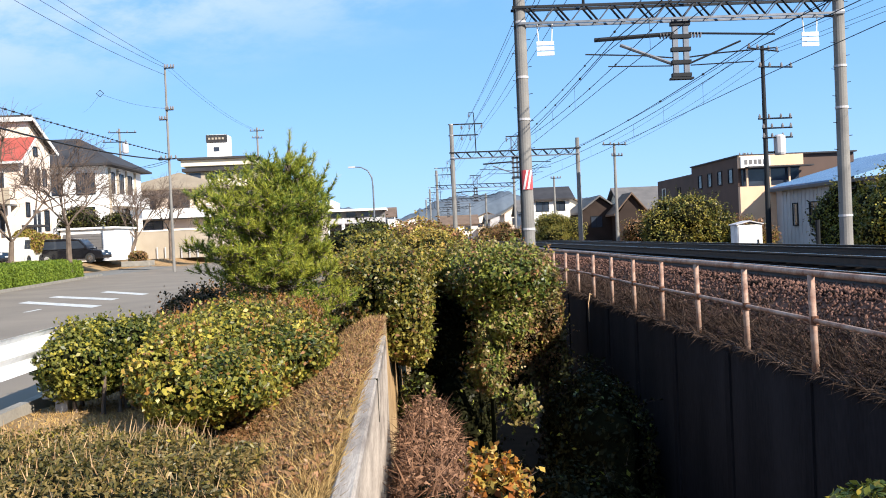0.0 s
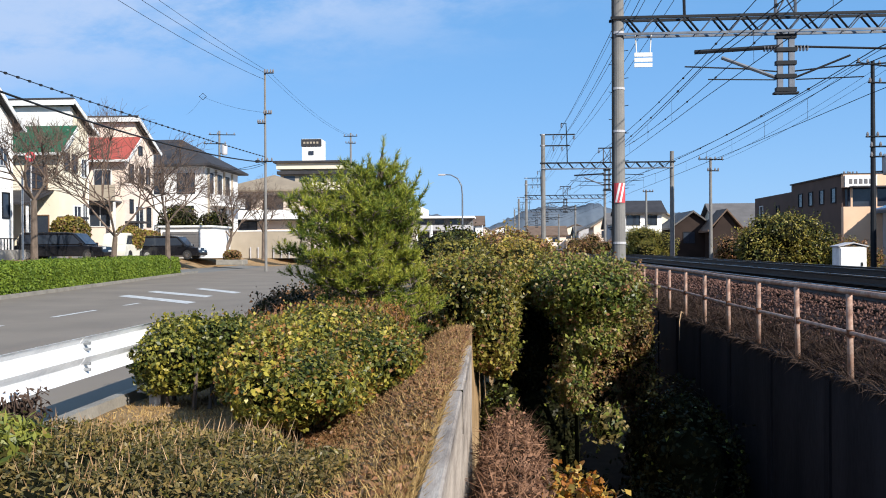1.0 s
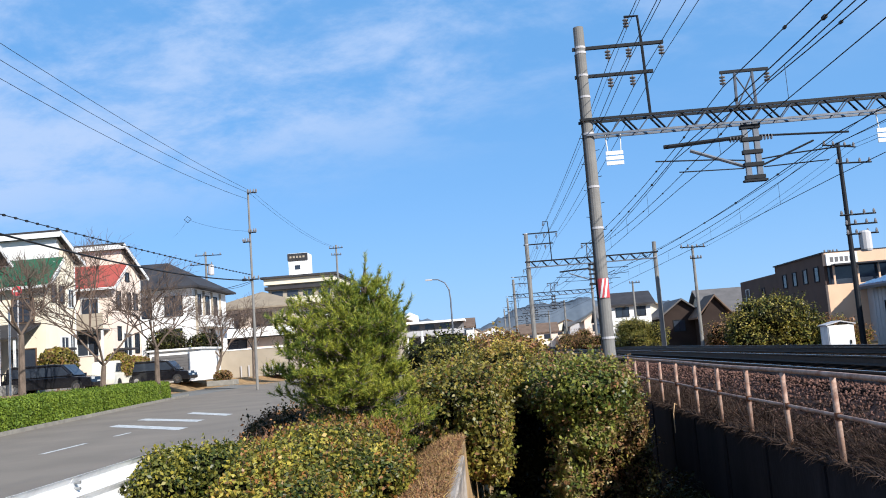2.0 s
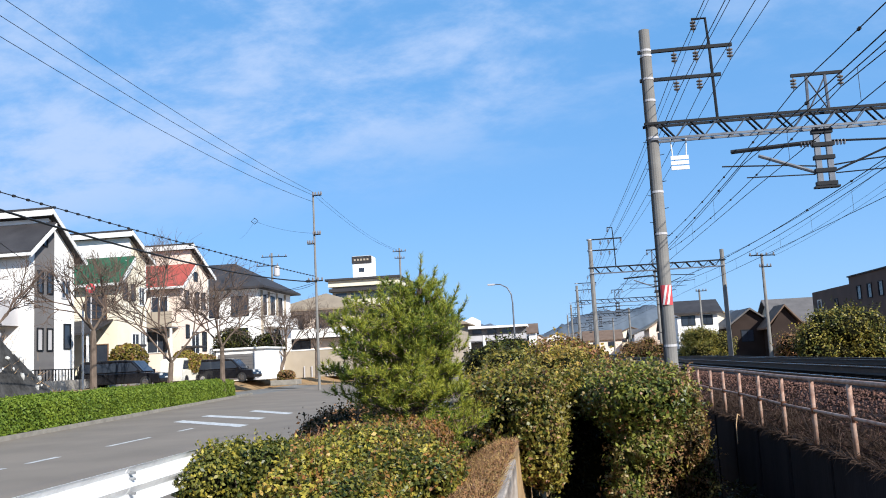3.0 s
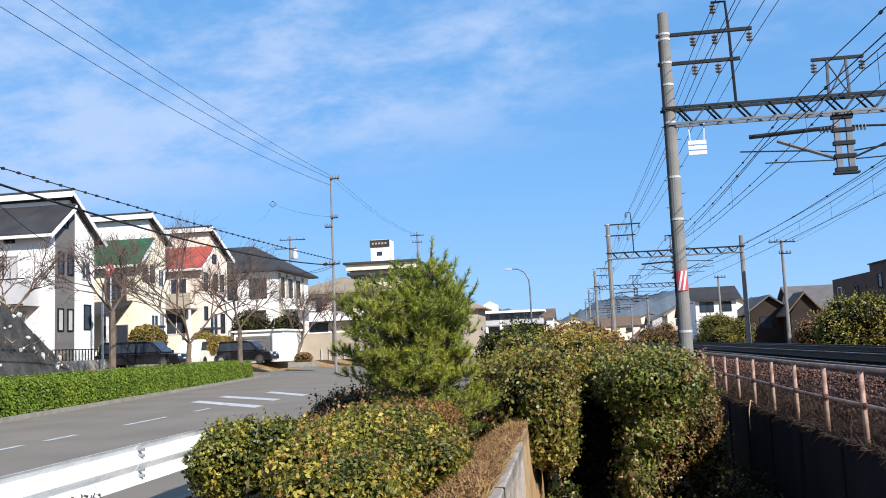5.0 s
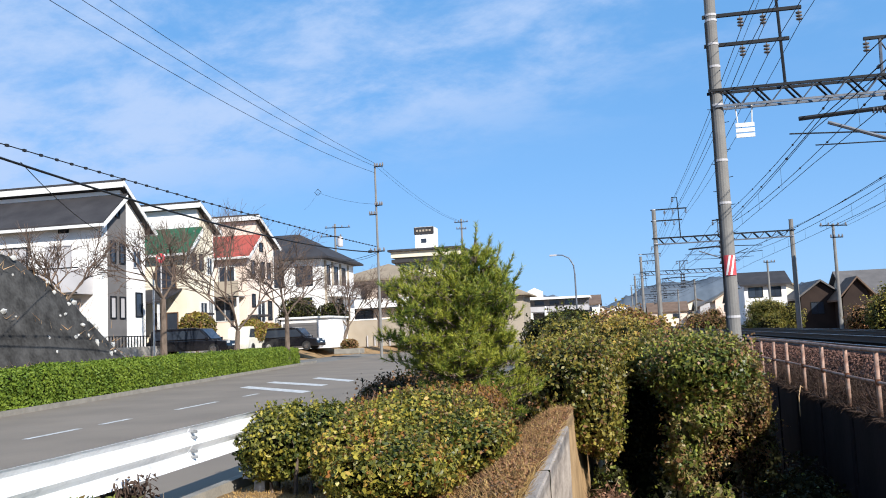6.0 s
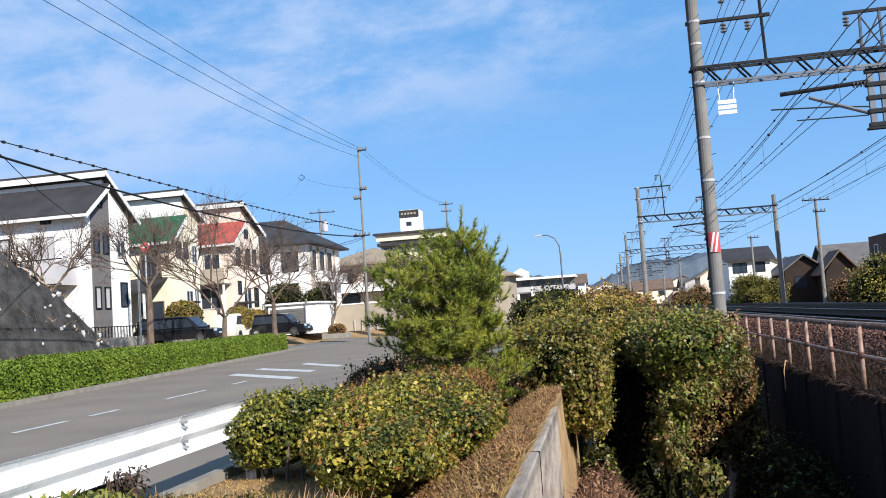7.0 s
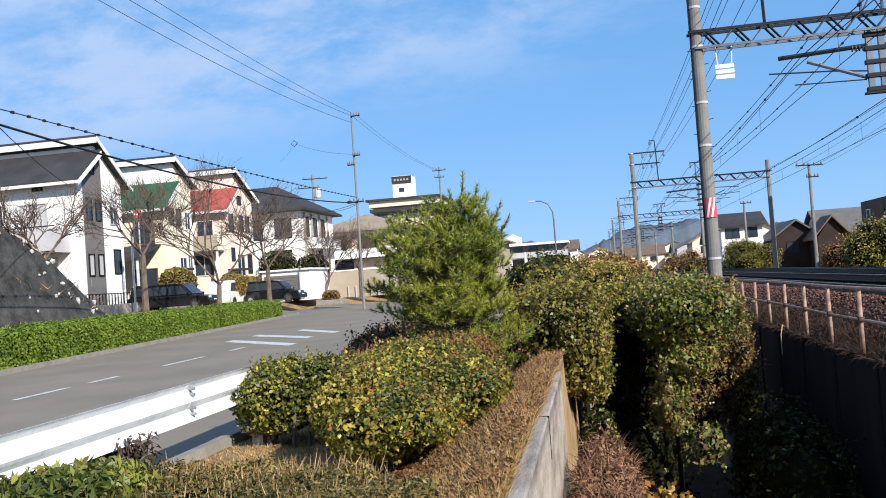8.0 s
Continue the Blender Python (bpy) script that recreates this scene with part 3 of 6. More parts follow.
def track(xc, label, cant=0.0):
    top = thing("railway_track", label, "railway track", group="railway tracks", kind="structure")
    for s in (-0.535, 0.535):
        x = xc + s
        up = cant if s > 0 else 0.0
        prof = [(-0.07, 0.63), (0.07, 0.63), (0.07, 0.645), (0.012, 0.665), (0.012, 0.755), (0.035, 0.77), (0.035, 0.796), (-0.035, 0.796), (-0.035, 0.77), (-0.012, 0.755), (-0.012, 0.665), (-0.07, 0.645)]
        r = part("rail", prismm([(x + a, b + up) for a, b in prof], "y", -12, 230), "railsteel", top)
        part("rail_head", boxm(x - 0.028, x + 0.028, -12, 230, 0.7955 + up, 0.80 + up), "railhead", r, "polished running surface")
    me = None
    for i in range(110):
        if me is None:
            ob = part("sleeper", bevelled(boxm(-1.0, 1.0, -0.11, 0.11, 0.5, 0.632), 0.012, 1), "sleeper", top)
            for v in ob.data.vertices:
                v.co.z += cant * (v.co.x + 0.535) / 1.07
            me = ob.data
        else:
            ob = new("sleeper", me)
            ob.parent = top
        ob.location = (xc, 4 + 0.62 * i, 0)
    return top


track(5.9, "pair of rusty rails with polished heads on dark sleepers", 0.12)
track(10.7, "second pair of rails on dark sleepers beyond")

# pipe railing on the wall
railing = thing("railing", "rusty pipe railing with flaking pale paint on the wall", "railing", (3.72, 0, 0))
for z, r, n in ((0.95, 0.034, "top_rail"), (0.47, 0.026, "middle_rail")):
    pts = [(0.006 * math.sin(y * 1.1), y, z + 0.008 * math.sin(y * 0.7)) for y in np.arange(-2, 32.1, 0.9)]
    part(n, tubem(pts, r, 8), "railpipe", railing, smooth=True)
post_me = None
for i in range(-5, 13):
    if post_me is None:
        ob = part("post", tubem([(0, 0, -0.12), (0, 0, 0.93)], 0.036, 8), "railpipe", railing, smooth=True)
        post_me = ob.data
    else:
        ob = new("post", post_me)
        ob.parent = railing
    ob.location = (0.0, 8.72 + 1.8 * i, 0)
    ob.rotation_euler = (rng.normal(0, 0.008), rng.normal(0, 0.008), rng.uniform(0, 6))
for v in range(-5, 13):
    part("clamp", tubem([(0, 8.72 + 1.8 * v, 0.425), (0, 8.72 + 1.8 * v, 0.515)], 0.046, 8), "rust", railing, "rusty joint sleeve")


# ---- overhead line ----
def insulator(parent, x, y, z, n=3, flip=False):
    bm = tubem([(x, y, z), (x, y, z - 0.42)], 0.018, 6)
    for k in range(n):
        zz = z - 0.10 - 0.1 * k
        tube(bm, [(x, y, zz + 0.03), (x, y, zz), (x, y, zz - 0.03)], [0.03, 0.10, 0.09], 8)
    part("insulator", bm, "porcelain", parent)


def gantry(y, right, right_top, left_top, label, detail=True):
    """Two concrete masts with a lattice beam, feeder arms and a drop post with arms."""
    g = thing("catenary_gantry", label, "overhead line gantry", (0, y, 0), "railway overhead line gantries")
    L, R = 3.3, right
    nn = 16 if detail else 8
    part("mast", tubem([(L, 0, -4.6), (L, 0, left_top)], [0.215, 0.165], nn), "mastcon", g, "tapered round grey concrete mast", smooth=False)
    part("mast", tubem([(R, 0, -0.1), (R, 0, right_top)], [0.20, 0.165], nn), "mastcon", g, "tapered round grey concrete mast")
    bands = (1.6, 5.0, 6.3, 8.0, 8.42, 9.2, 9.9, 10.65, 10.82) if detail else (8.0, 8.42, 9.9, 10.8)
    for z in bands:
        rr = 0.215 - (z + 2.6) / (left_top + 2.6) * 0.05 + 0.012
        part("band", tubem([(L, 0, z - 0.035), (L, 0, z + 0.035)], rr, nn), "wallbluegrey", g)
        if z < right_top:
            part("band", tubem([(R, 0, z - 0.035), (R, 0, z + 0.035)], rr, nn), "wallbluegrey", g)
    # climbing steps on the masts
    if detail:
        for mx in (L, R):
            for k in range(16):
                z = 2.0 + 0.42 * k
                s = 1 if k % 2 else -1
                part("climbing_step", tubem([(mx + s * 0.17, -0.02, z), (mx + s * 0.30, -0.02, z + 0.02)], 0.011, 5), "darksteel", g)
        part("cable_duct", tubem([(L - 0.2, -0.06, -0.5), (L - 0.17, -0.06, 8.0), (L - 0.17, -0.06, 10.6)], 0.035, 6), "darksteel", g, "dark cable duct up the mast")
    # lattice beam
    zt, zb, d = 8.43, 7.93, 0.2
    for yy in (-d, d):
        part("chord", boxm(L - 0.25, R + 0.25, yy - 0.035, yy + 0.035, zt - 0.04, zt + 0.04), "darksteel", g)
        part("chord", boxm(L - 0.1, R + 0.1, yy - 0.03, yy + 0.03, zb - 0.035, zb + 0.035), "steel", g)
    n = 11
    w = (R - L - 0.4) / n
    for yy in (-d, d):
        for k in range(n):
            x0 = L + 0.2 + k * w
            part("diagonal", tubem([(x0 + 0.05, yy, zt), (x0 + w * 0.52, yy, zb)], 0.035, 4), "darksteel", g)
            part("diagonal", tubem([(x0 + w * 0.52, yy, zb), (x0 + w, yy, zt)], 0.018, 4), "steel", g)
    if detail:
        for k in range(n + 1):
            x0 = L + 0.2 + k * w
            part("cross_strut", tubem([(x0, -d, zt), (x0, d, zt)], 0.02, 4), "steel", g)
    # feeder arms on the left mast
    part("arm", boxm(L - 0.25, 5.93, -0.05, 0.05, 10.74, 10.84), "darksteel", g)
    part("arm", boxm(L - 0.25, 5.52, -0.05, 0.05, 9.82, 9.92), "darksteel", g)
    part("arm_upright", tubem([(5.3, 0, 8.45), (5.25, 0, 10.8), (5.2, 0, 11.72), (4.78, 0, 11.72)], 0.045, 6), "darksteel", g)
    for x, z in ((4.16, 10.74), (4.82, 10.74), (5.85, 10.74), (4.16, 9.82), (4.86, 9.82), (4.82, 11.72)):
        insulator(g, x, 0, z)
    # drop post in the middle
    c = 8.3 + (right - 13.35) / 2
    for s in (-0.17, 0.17):
        part("drop_post", boxm(c + s - 0.08, c + s + 0.08, -0.06, 0.06, 6.12, 7.95), "steel", g)
    for z in (6.2, 6.6, 7.0, 7.4, 7.8):
        part("batten", boxm(c - 0.3, c + 0.3, -0.1, 0.1, z - 0.06, z + 0.06), "darksteel", g)
    part("foot_plate", boxm(c - 0.36, c + 0.36, -0.12, 0.12, 6.06, 6.12), "darksteel", g)
    for s in (-0.3, 0.3):
        part("top_post", tubem([(c + s, 0, 8.4), (c + s * 0.9, 0, 9.6)], 0.045, 6), "steel", g)
    part("brace", tubem([(c - 0.3, 0, 8.45), (c + 0.27, 0, 9.5)], 0.025, 4), "steel", g)
    part("brace", tubem([(c + 0.3, 0, 8.45), (c - 0.27, 0, 9.5)], 0.025, 4), "steel", g)
    part("top_arm", boxm(c - 0.72, c + 0.78, -0.045, 0.045, 9.57, 9.66), "darksteel", g)
    for s in (-0.66, 0.72):
        insulator(g, c + s, 0, 9.57)
    # cantilevers to both tracks
    for s, reach in ((-1, 2.7), (1, 3.0)):
        part("cantilever", tubem([(c + s * 0.2, 0, 7.5), (c + s * reach, 0, 7.38)], 0.07 if s < 0 else 0.035, 6), "darksteel", g)
        part("cantilever", tubem([(c + s * 0.25, 0, 6.55), (c + s * 1.9, 0, 7.2)], 0.055 if s < 0 else 0.035, 6), "steel" if s < 0 else "darksteel", g)
        part("steady_arm", tubem([(c + s * 0.25, 0, 6.75), (c + s * 1.2, 0, 6.85), (c + s * 3.0, 0, 6.95)], 0.024, 5), "darksteel", g)
        part("steady_arm", tubem([(c + s * 0.3, 0, 6.5), (c + s * 2.3, 0, 6.55)], 0.02, 5), "darksteel", g)
        bm = bmesh.new()
        for k in range(4):
            x = c + s * (0.32 + 0.10 * k)
            tube(bm, [(x, 0, 7.44), (x + s * 0.03, 0, 7.44)], [0.10, 0.08], 8)
        part("insulator", bm, "porcelain", g)
    # hanging boards under the beam
    if detail:
        for x in (4.05, R - 0.95):
            for s in (-0.24, 0.24):
                part("hanger", tubem([(x + s, -0.05, 7.93), (x + s * 0.85, -0.05, 7.35)], 0.02, 5), "whitepaint", g)
            for k in range(3):
                part("board_slat", boxm(x - 0.27, x + 0.27, -0.07, -0.03, 6.95 + 0.16 * k, 7.07 + 0.16 * k), "whitepaint", g, "white slat of a hanging board")
        # striped warning plate
        plate = part("warning_plate", prismm([(L + 0.21 * math.sin(a), -0.225 * math.cos(a)) for a in np.linspace(-0.9, 0.9, 7)] + [(L + 0.2 * math.sin(a), -0.2 * math.cos(a)) for a in np.linspace(0.9, -0.9, 7)], "z", 2.82, 3.42), "redpaint", g, "red and white striped plate")
        for k in (-1, 0):
            a0 = 0.62 * k + 0.18
            bm = bmesh.new()
            lo = [(a0 - 0.28, 2.83), (a0 + 0.02, 2.83), (a0 + 0.62, 3.41), (a0 + 0.32, 3.41)]
            rows = []
            for i in range(7):
                t = i / 6
                z = 2.83 + 0.58 * t
                rows.append([bm.verts.new((L + 0.214 * math.sin(min(max(a, -0.9), 0.9)), -0.231 * math.cos(min(max(a, -0.9), 0.9)), z)) for a in (a0 - 0.28 + 0.6 * t, a0 - 0.13 + 0.6 * t, a0 + 0.02 + 0.6 * t)])
            for r0, r1 in zip(rows, rows[1:]):
                for i in range(2):
                    bm.faces.new((r0[i], r0[i + 1], r1[i + 1], r1[i]))
            bmesh.ops.remove_doubles(bm, verts=bm.verts, dist=0.0005)
            part("stripe", bm, "whitepaint", plate)
    return g


GY = [-18.8, 27.0, 72.8, 118.6, 164.4, 210.2]
gantry(27.0, 13.35, 9.6, 11.5, "concrete mast gantry with lattice beam and striped plate")
for k, y in enumerate(GY[2:]):
    gantry(y, 13.85, 9.3, 10.75 if k == 0 else 10.5, "concrete mast gantry farther along the line", False)


def wire(name, label, pts_list, r, material="cable", group=""):
    top = thing(name, label, "wire", group=group)
    for pts in pts_list:
        part("span", tubem(pts, r, 4), material, top)
    return top


for x, z, drop, r, nm in ((4.16, 10.3, 0.35, 0.012, "feeder_wire"), (4.82, 10.3, 0.35, 0.012, "feeder_wire"), (5.85, 10.3, 0.35, 0.012, "feeder_wire"), (4.16, 9.4, 0.35, 0.012, "feeder_wire"), (4.86, 9.4, 0.35, 0.012, "feeder_wire"),
                          (4.82, 11.3, 0.3, 0.009, "earth_wire"), (7.64, 9.15, 0.5, 0.020, "feeder_wire"), (9.02, 9.15, 0.5, 0.020, "feeder_wire"), (5.9, 6.95, 0.45, 0.014, "messenger_wire"), (10.7, 6.95, 0.45, 0.014, "messenger_wire"),
                          (5.9, 6.0, 0.06, 0.012, "contact_wire"), (10.7, 6.0, 0.06, 0.012, "contact_wire"), (6.25, 7.38, 0.4, 0.018, "feeder_wire"), (10.95, 7.38, 0.4, 0.018, "feeder_wire"), (12.2, 8.0, 0.4, 0.012, "feeder_wire")):
    w = wire(nm, "thin dark overhead railway wire strung between gantries", [sag((x, a, z), (x, b, z), drop) for a, b in zip(GY, GY[1:])], r, group="railway wires")
    if nm == "messenger_wire":
        for a, b in zip(GY[:3], GY[1:4]):
            for k in range(1, 9):
                t = k / 9
                part("dropper", tubem([(x, a + (b - a) * t, z - 4 * drop * t * (1 - t)), (x, a + (b - a) * t, 5.99 - 0.24 * t * (1 - t))], 0.006, 4), "cable", w)
    if r > 0.017:
        for a, b in zip(GY[:3], GY[1:4]):
            for k in range(1, 8):
                t = k / 8
                p = (x, a + (b - a) * t, z - 4 * drop * t * (1 - t))
                part("spacer", boxm(p[0] - 0.03, p[0] + 0.03, p[1] - 0.08, p[1] + 0.08, p[2] - 0.035, p[2] + 0.03), "cable", w)


# ---- utility poles ----
def utility_pole(at, top_z, arms, label, transformer=None, r=0.16, material="mastcon"):
    p = thing("utility_pole", label, "utility pole", at, "utility poles")
    part("pole", tubem([(0, 0, -0.4), (0, 0, top_z)], [r, r * 0.62], 10), material, p)
    for z, half, off, turn in arms:
        u = Vector((math.cos(turn), math.sin(turn), 0))
        c = Vector((0, -0.12, z)) + u * off
        part("crossarm", tubem([c - u * half, c + u * half], 0.045, 4), "darksteel", p)
        for s in (-0.9, -0.35, 0.35, 0.9):
            q = c + u * half * s
            part("insulator", tubem([q, q + Vector((0, 0, 0.12)), q + Vector((0, 0, 0.24))], [0.05, 0.07, 0.03], 6), "porcelain", p)
    if transformer:
        for dx, z in transformer:
            t = part("transformer", tubem([(dx, 0, z), (dx, 0, z + 0.1), (dx, 0, z + 0.95), (dx, 0, z + 1.05)], [0.25, 0.3, 0.3, 0.2], 12), "wallbluegrey", p, "grey drum transformer")
            part("bracket", tubem([(0, 0, z + 0.15), (dx, 0, z + 0.15)], 0.05, 4), "darksteel", p)
    return p


utility_pole((-15.3, 55, 0), 12.95, [(12.7, 0.3, 0.3, 0), (10.1, 0.25, 0.2, 0), (9.5, 0.25, -0.2, 0), (7.05, 0.5, 0.0, 0)], "slender concrete utility pole beside the road", r=0.095)
utility_pole((-17.5, 100, 0), 14.8, [(14.4, 0.8, 0, 0), (13.6, 0.6, 0, 0.4)], "concrete utility pole with crossarms in the distance")
utility_pole((-28.1, 85, 0.9), 12.3, [(11.9, 1.3, 0.3, 0.2), (11.0, 1.1, -0.4, 0.2)], "utility pole with two long crossarms behind the houses", [(0.5, 9.9)])
# Coloured dark all round, as its shadow side looks; other poles stay concrete grey.
utility_pole((18.35, 45, 0), 10.7, [(10.5, 1.2, 0, 0.5), (9.6, 1.0, 0.7, 0.2), (6.9, 0.9, 0.5, 0), (6.4, 0.8, 0.6, 0), (5.9, 0.8, 0.6, 0)], "utility pole coloured as its shadow side, carrying crossarms and drum transformers", [(0.75, 5.0)], 0.15, "darksteel")
utility_pole((16.3, 70, 0), 8.45, [(8.3, 1.1, 0, 0.3), (7.4, 0.5, 0.2, 0.3)], "concrete utility pole with a crossarm beyond the tracks")
utility_pole((15.6, 96, 0), 7.6, [(7.4, 0.6, 0.2, 0.2)], "thin pole among distant houses")
utility_pole((27.0, 70, 0), 7.2, [(7.0, 0.6, 0, 0.2)], "thin pole behind low buildings")

P0 = (-15.3, 55)
wire("power_line", "three thin power lines from the pole over the road", [sag((-15.3, 55, a), (-15.3, -5, b), d, 24) for a, b, d in ((12.95, 13.9, 0.9), (12.75, 13.55, 1.2), (12.3, 13.15, 1.4))], 0.012)
wire("power_line", "thin power lines continuing to the next pole", [sag((-15.3 + dx, 55, 12.8), (-17.5 + dx, 100, 14.4), 0.6) for dx in (0.0, 0.3)], 0.010)
cab = wire("telephone_cable", "thick black cable sagging along the street", [sag((-15.3, 55, 7.0), (-15.3, 14, 6.75), 0.7, 24), sag((-15.3, 14, 6.75), (-15.3, -25, 7.0), 0.7)], 0.036)
part("cable_box", tubem([(-15.3, 52.9, 6.86), (-15.3, 53.5, 6.92)], 0.09, 8), "cable", cab)
tw = wire("telephone_cable", "thin spiral-bound cable along the street", [sag((-15.3, 55, 7.35), (-15.3, 14, 6.85), 0.15), sag((-15.3, 14, 6.85), (-15.3, -25, 7.0), 0.3)], 0.016)
for k in range(60):
    p = sag((-15.3, 55, 7.35), (-15.3, 14, 6.85), 0.15, 60)[k]
    part("binding", boxm(p.x - 0.03, p.x + 0.03, p.y - 0.05, p.y + 0.05, p.z - 0.035, p.z + 0.035), "cable", tw)
wire("service_cable", "dark service cable crossing to the houses", [sag((-15.3, 54.6, 6.9), (-27, 62, 7.0), 0.4), sag((-27, 44, 7.6), (-15.3, 20, 6.5), 0.5), sag((-15.3, 55, 6.9), (-28, 85, 10), 0.5)], 0.016)
wire("power_line", "power lines along the far side of the railway", [sag((18.35 + dx, 45, 10.4), (16.3 + dx, 70, 8.2), 0.3) for dx in (-0.9, 0.3, 0.9)] + [sag((18.35 + dx, 45, 10.4), (23 + dx, -5, 11.5), 0.7) for dx in (-0.9, 0.3, 0.9)], 0.010)

ring_at = Vector((-23.17, 66.0, 13.25))
rw_ = wire("service_cable", "thin cable with a small diamond ring hanging on it", [sag((-15.3, 55, 10.2), ring_at, 0.2), sag(ring_at, (-34.0, 92.0, 16.0), 0.2)], 0.008)
part("ring", tubem([ring_at + Vector(p) for p in ((0, 0, 0.25), (0.28, 0, 0), (0, 0, -0.25), (-0.28, 0, 0), (0, 0, 0.25))], 0.03, 5), "darksteel", rw_)

# street lamp
lamp = thing("street_lamp", "tall grey street lamp with a curved arm", "street lamp", (-3.95, 85, 0))
part("pole", tubem([(0, 0, -0.1), (0, 0, 6.6), (-0.08, 0, 7.5), (-0.45, 0, 8.2), (-1.1, 0, 8.55), (-1.7, 0, 8.6)], [0.10, 0.075, 0.07, 0.06, 0.055, 0.05], 8), "steel", lamp)
part("lamp_head", bevelled(boxm(-2.35, -1.65, -0.13, 0.13, 8.5, 8.66), 0.05), "wallbluegrey", lamp)


# ---- guardrail ----
guard = thing("guardrail", "white corrugated steel guardrail with scuffed paint", "guardrail", (-3.82, 0, 0))
W = [(0.0, 0.44), (0.02, 0.455), (0.05, 0.50), (0.05, 0.545), (0.015, 0.585), (0.0, 0.61), (0.015, 0.635), (0.05, 0.675), (0.05, 0.72), (0.02, 0.765), (0.0, 0.78)]
W = [(0.05 - a, b) for a, b in W]
seg_ys = [-14.0, -9.8, -5.55, -1.3, 2.95, 7.2, 9.6]
for k, (a, b) in enumerate(zip(seg_ys, seg_ys[1:])):
    o = 0.004 * (k % 2)
    poly = [(x + o, z) for x, z in W] + [(x + o - 0.006, z) for x, z in W[::-1]]
    part("beam", prismm(poly, "y", a - 0.12, b + 0.12), "guard", guard)
    for z in (0.50, 0.55, 0.67, 0.72):
        part("bolt", tubem([(0.0, b - 0.05, z), (0.06, b - 0.05, z)], 0.014, 6), "guardpost", guard)
for y in (-11.5, -7.5, -3.5, 0.4, 4.35, 8.35):
    part("post", bevelled(boxm(0.08, 0.20, y - 0.055, y + 0.055, -0.1, 0.70), 0.02), "guardpost", guard, "grey steel post")
    part("bracket", boxm(0.03, 0.12, y - 0.06, y + 0.06, 0.56, 0.66), "guardpost", guard)
part("anchor", boxm(0.0, 0.16, 8.22, 8.28, 0.13, 0.22), "guardpost", guard)

# ---- shrubs on the near bank ----
shrub("shrub", "rounded green shrub with glossy yellowish leaves by the guardrail", (-3.27, 8.75, 0.42), (0.66, 0.78, 0.38), [("green", 9500), ("yellowgreen", 8500)], 0.75, -0.6, 11, (0.05, 0.034), lobes=9, lobe=0.5, depth=0.4, sprays=420, reach=0.10)
shrub("shrub", "broad clipped shrub with yellow-green glossy leaves and bare lower stems", (-1.98, 8.4, 0.41), (0.76, 1.8, 0.45), [("yellowgreen", 28000), ("green", 20000), ("bronze", 9000), ("gold", 7000)], 0.68, -0.55, 12, (0.05, 0.034), lobes=18, lobe=0.42, depth=0.4, sprays=1100, reach=0.11)
shrub("shrub", "low shrub with bronze and green winter leaves", (-2.55, 10.9, 0.32), (1.2, 1.4, 0.44), [("bronze", 16000), ("brownleaf", 7000), ("yellowgreen", 6000), ("green", 3000)], 0.7, -0.45, 13, (0.05, 0.034), lobes=13, lobe=0.48, depth=0.35, sprays=700, reach=0.14)
# Near-black leaves mixed into this brown row paint its shade.
shrub("shrub", "low red-brown shrub row along the road edge, shade in its leaf colour", (-3.75, 17.0, 0.30), (0.55, 5.0, 0.42), [("brownleaf", 7500), ("dark", 9000)], 0.7, -0.45, 14, (0.07, 0.045), stems=False, sprays=350, reach=0.22, depth=0.3)
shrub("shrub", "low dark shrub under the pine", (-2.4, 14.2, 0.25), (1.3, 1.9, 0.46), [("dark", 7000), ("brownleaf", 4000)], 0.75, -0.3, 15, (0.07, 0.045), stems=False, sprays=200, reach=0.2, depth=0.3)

# straggling dry shoots standing out of the clipped shrubs
for x0, y0, z0, n in ((-2.05, 9.3, 0.80, 160), (-2.5, 10.8, 0.68, 520)):
    p = np.stack([x0 + rng.normal(0, 0.38, n), y0 + rng.normal(0, 0.8, n), np.full(n, z0) - rng.random(n) * 0.08], 1)
    d = np.stack([rng.normal(0, 0.4, n), rng.normal(0, 0.4, n), np.ones(n)], 1)
    tagged(part("dry_shoots", blades(p, d, 0.13, 0.008), "redstem"), "thin dry shoots rising out of the shrubs", "dry plants", kind="stuff")

# plants of the low bed in front
bed = shrub("shrub_bed", "low bed of dull green and straw-dry plants", (-2.72, 4.1, 0.02), (1.45, 2.15, 0.30), [("bed", 36000), ("olive", 9000), ("dark", 7000)], 0.6, 0.0, 16, (0.045, 0.017), rough=0.16, stems=False, category="plants", freq=3.0, flop=1.2)
p, nrm = crown_points(2600, np.array((1.42, 2.3, 0.30)), 0.6, 0.1, 16, 0.12, 0.25, 3.0)
ob = part("dry_growth", blades(p - np.array((0, 0, 0.05)), np.stack([rng.normal(0, 0.35, len(p)), rng.normal(0, 0.35, len(p)), np.ones(len(p))], 1), 0.13, 0.010), "drystem", bed, "straw-coloured dry stalks")
ob["kind"] = "stuff"
shrub("shrub_bed", "dark green leafy plants beside the guardrail", (-3.5, 3.6, 0.16), (0.40, 2.1, 0.36), [("ivy", 5000), ("bed", 2500)], 0.65, -0.1, 17, (0.09, 0.03), stems=False, category="plants", freq=3.0, flop=1.2)

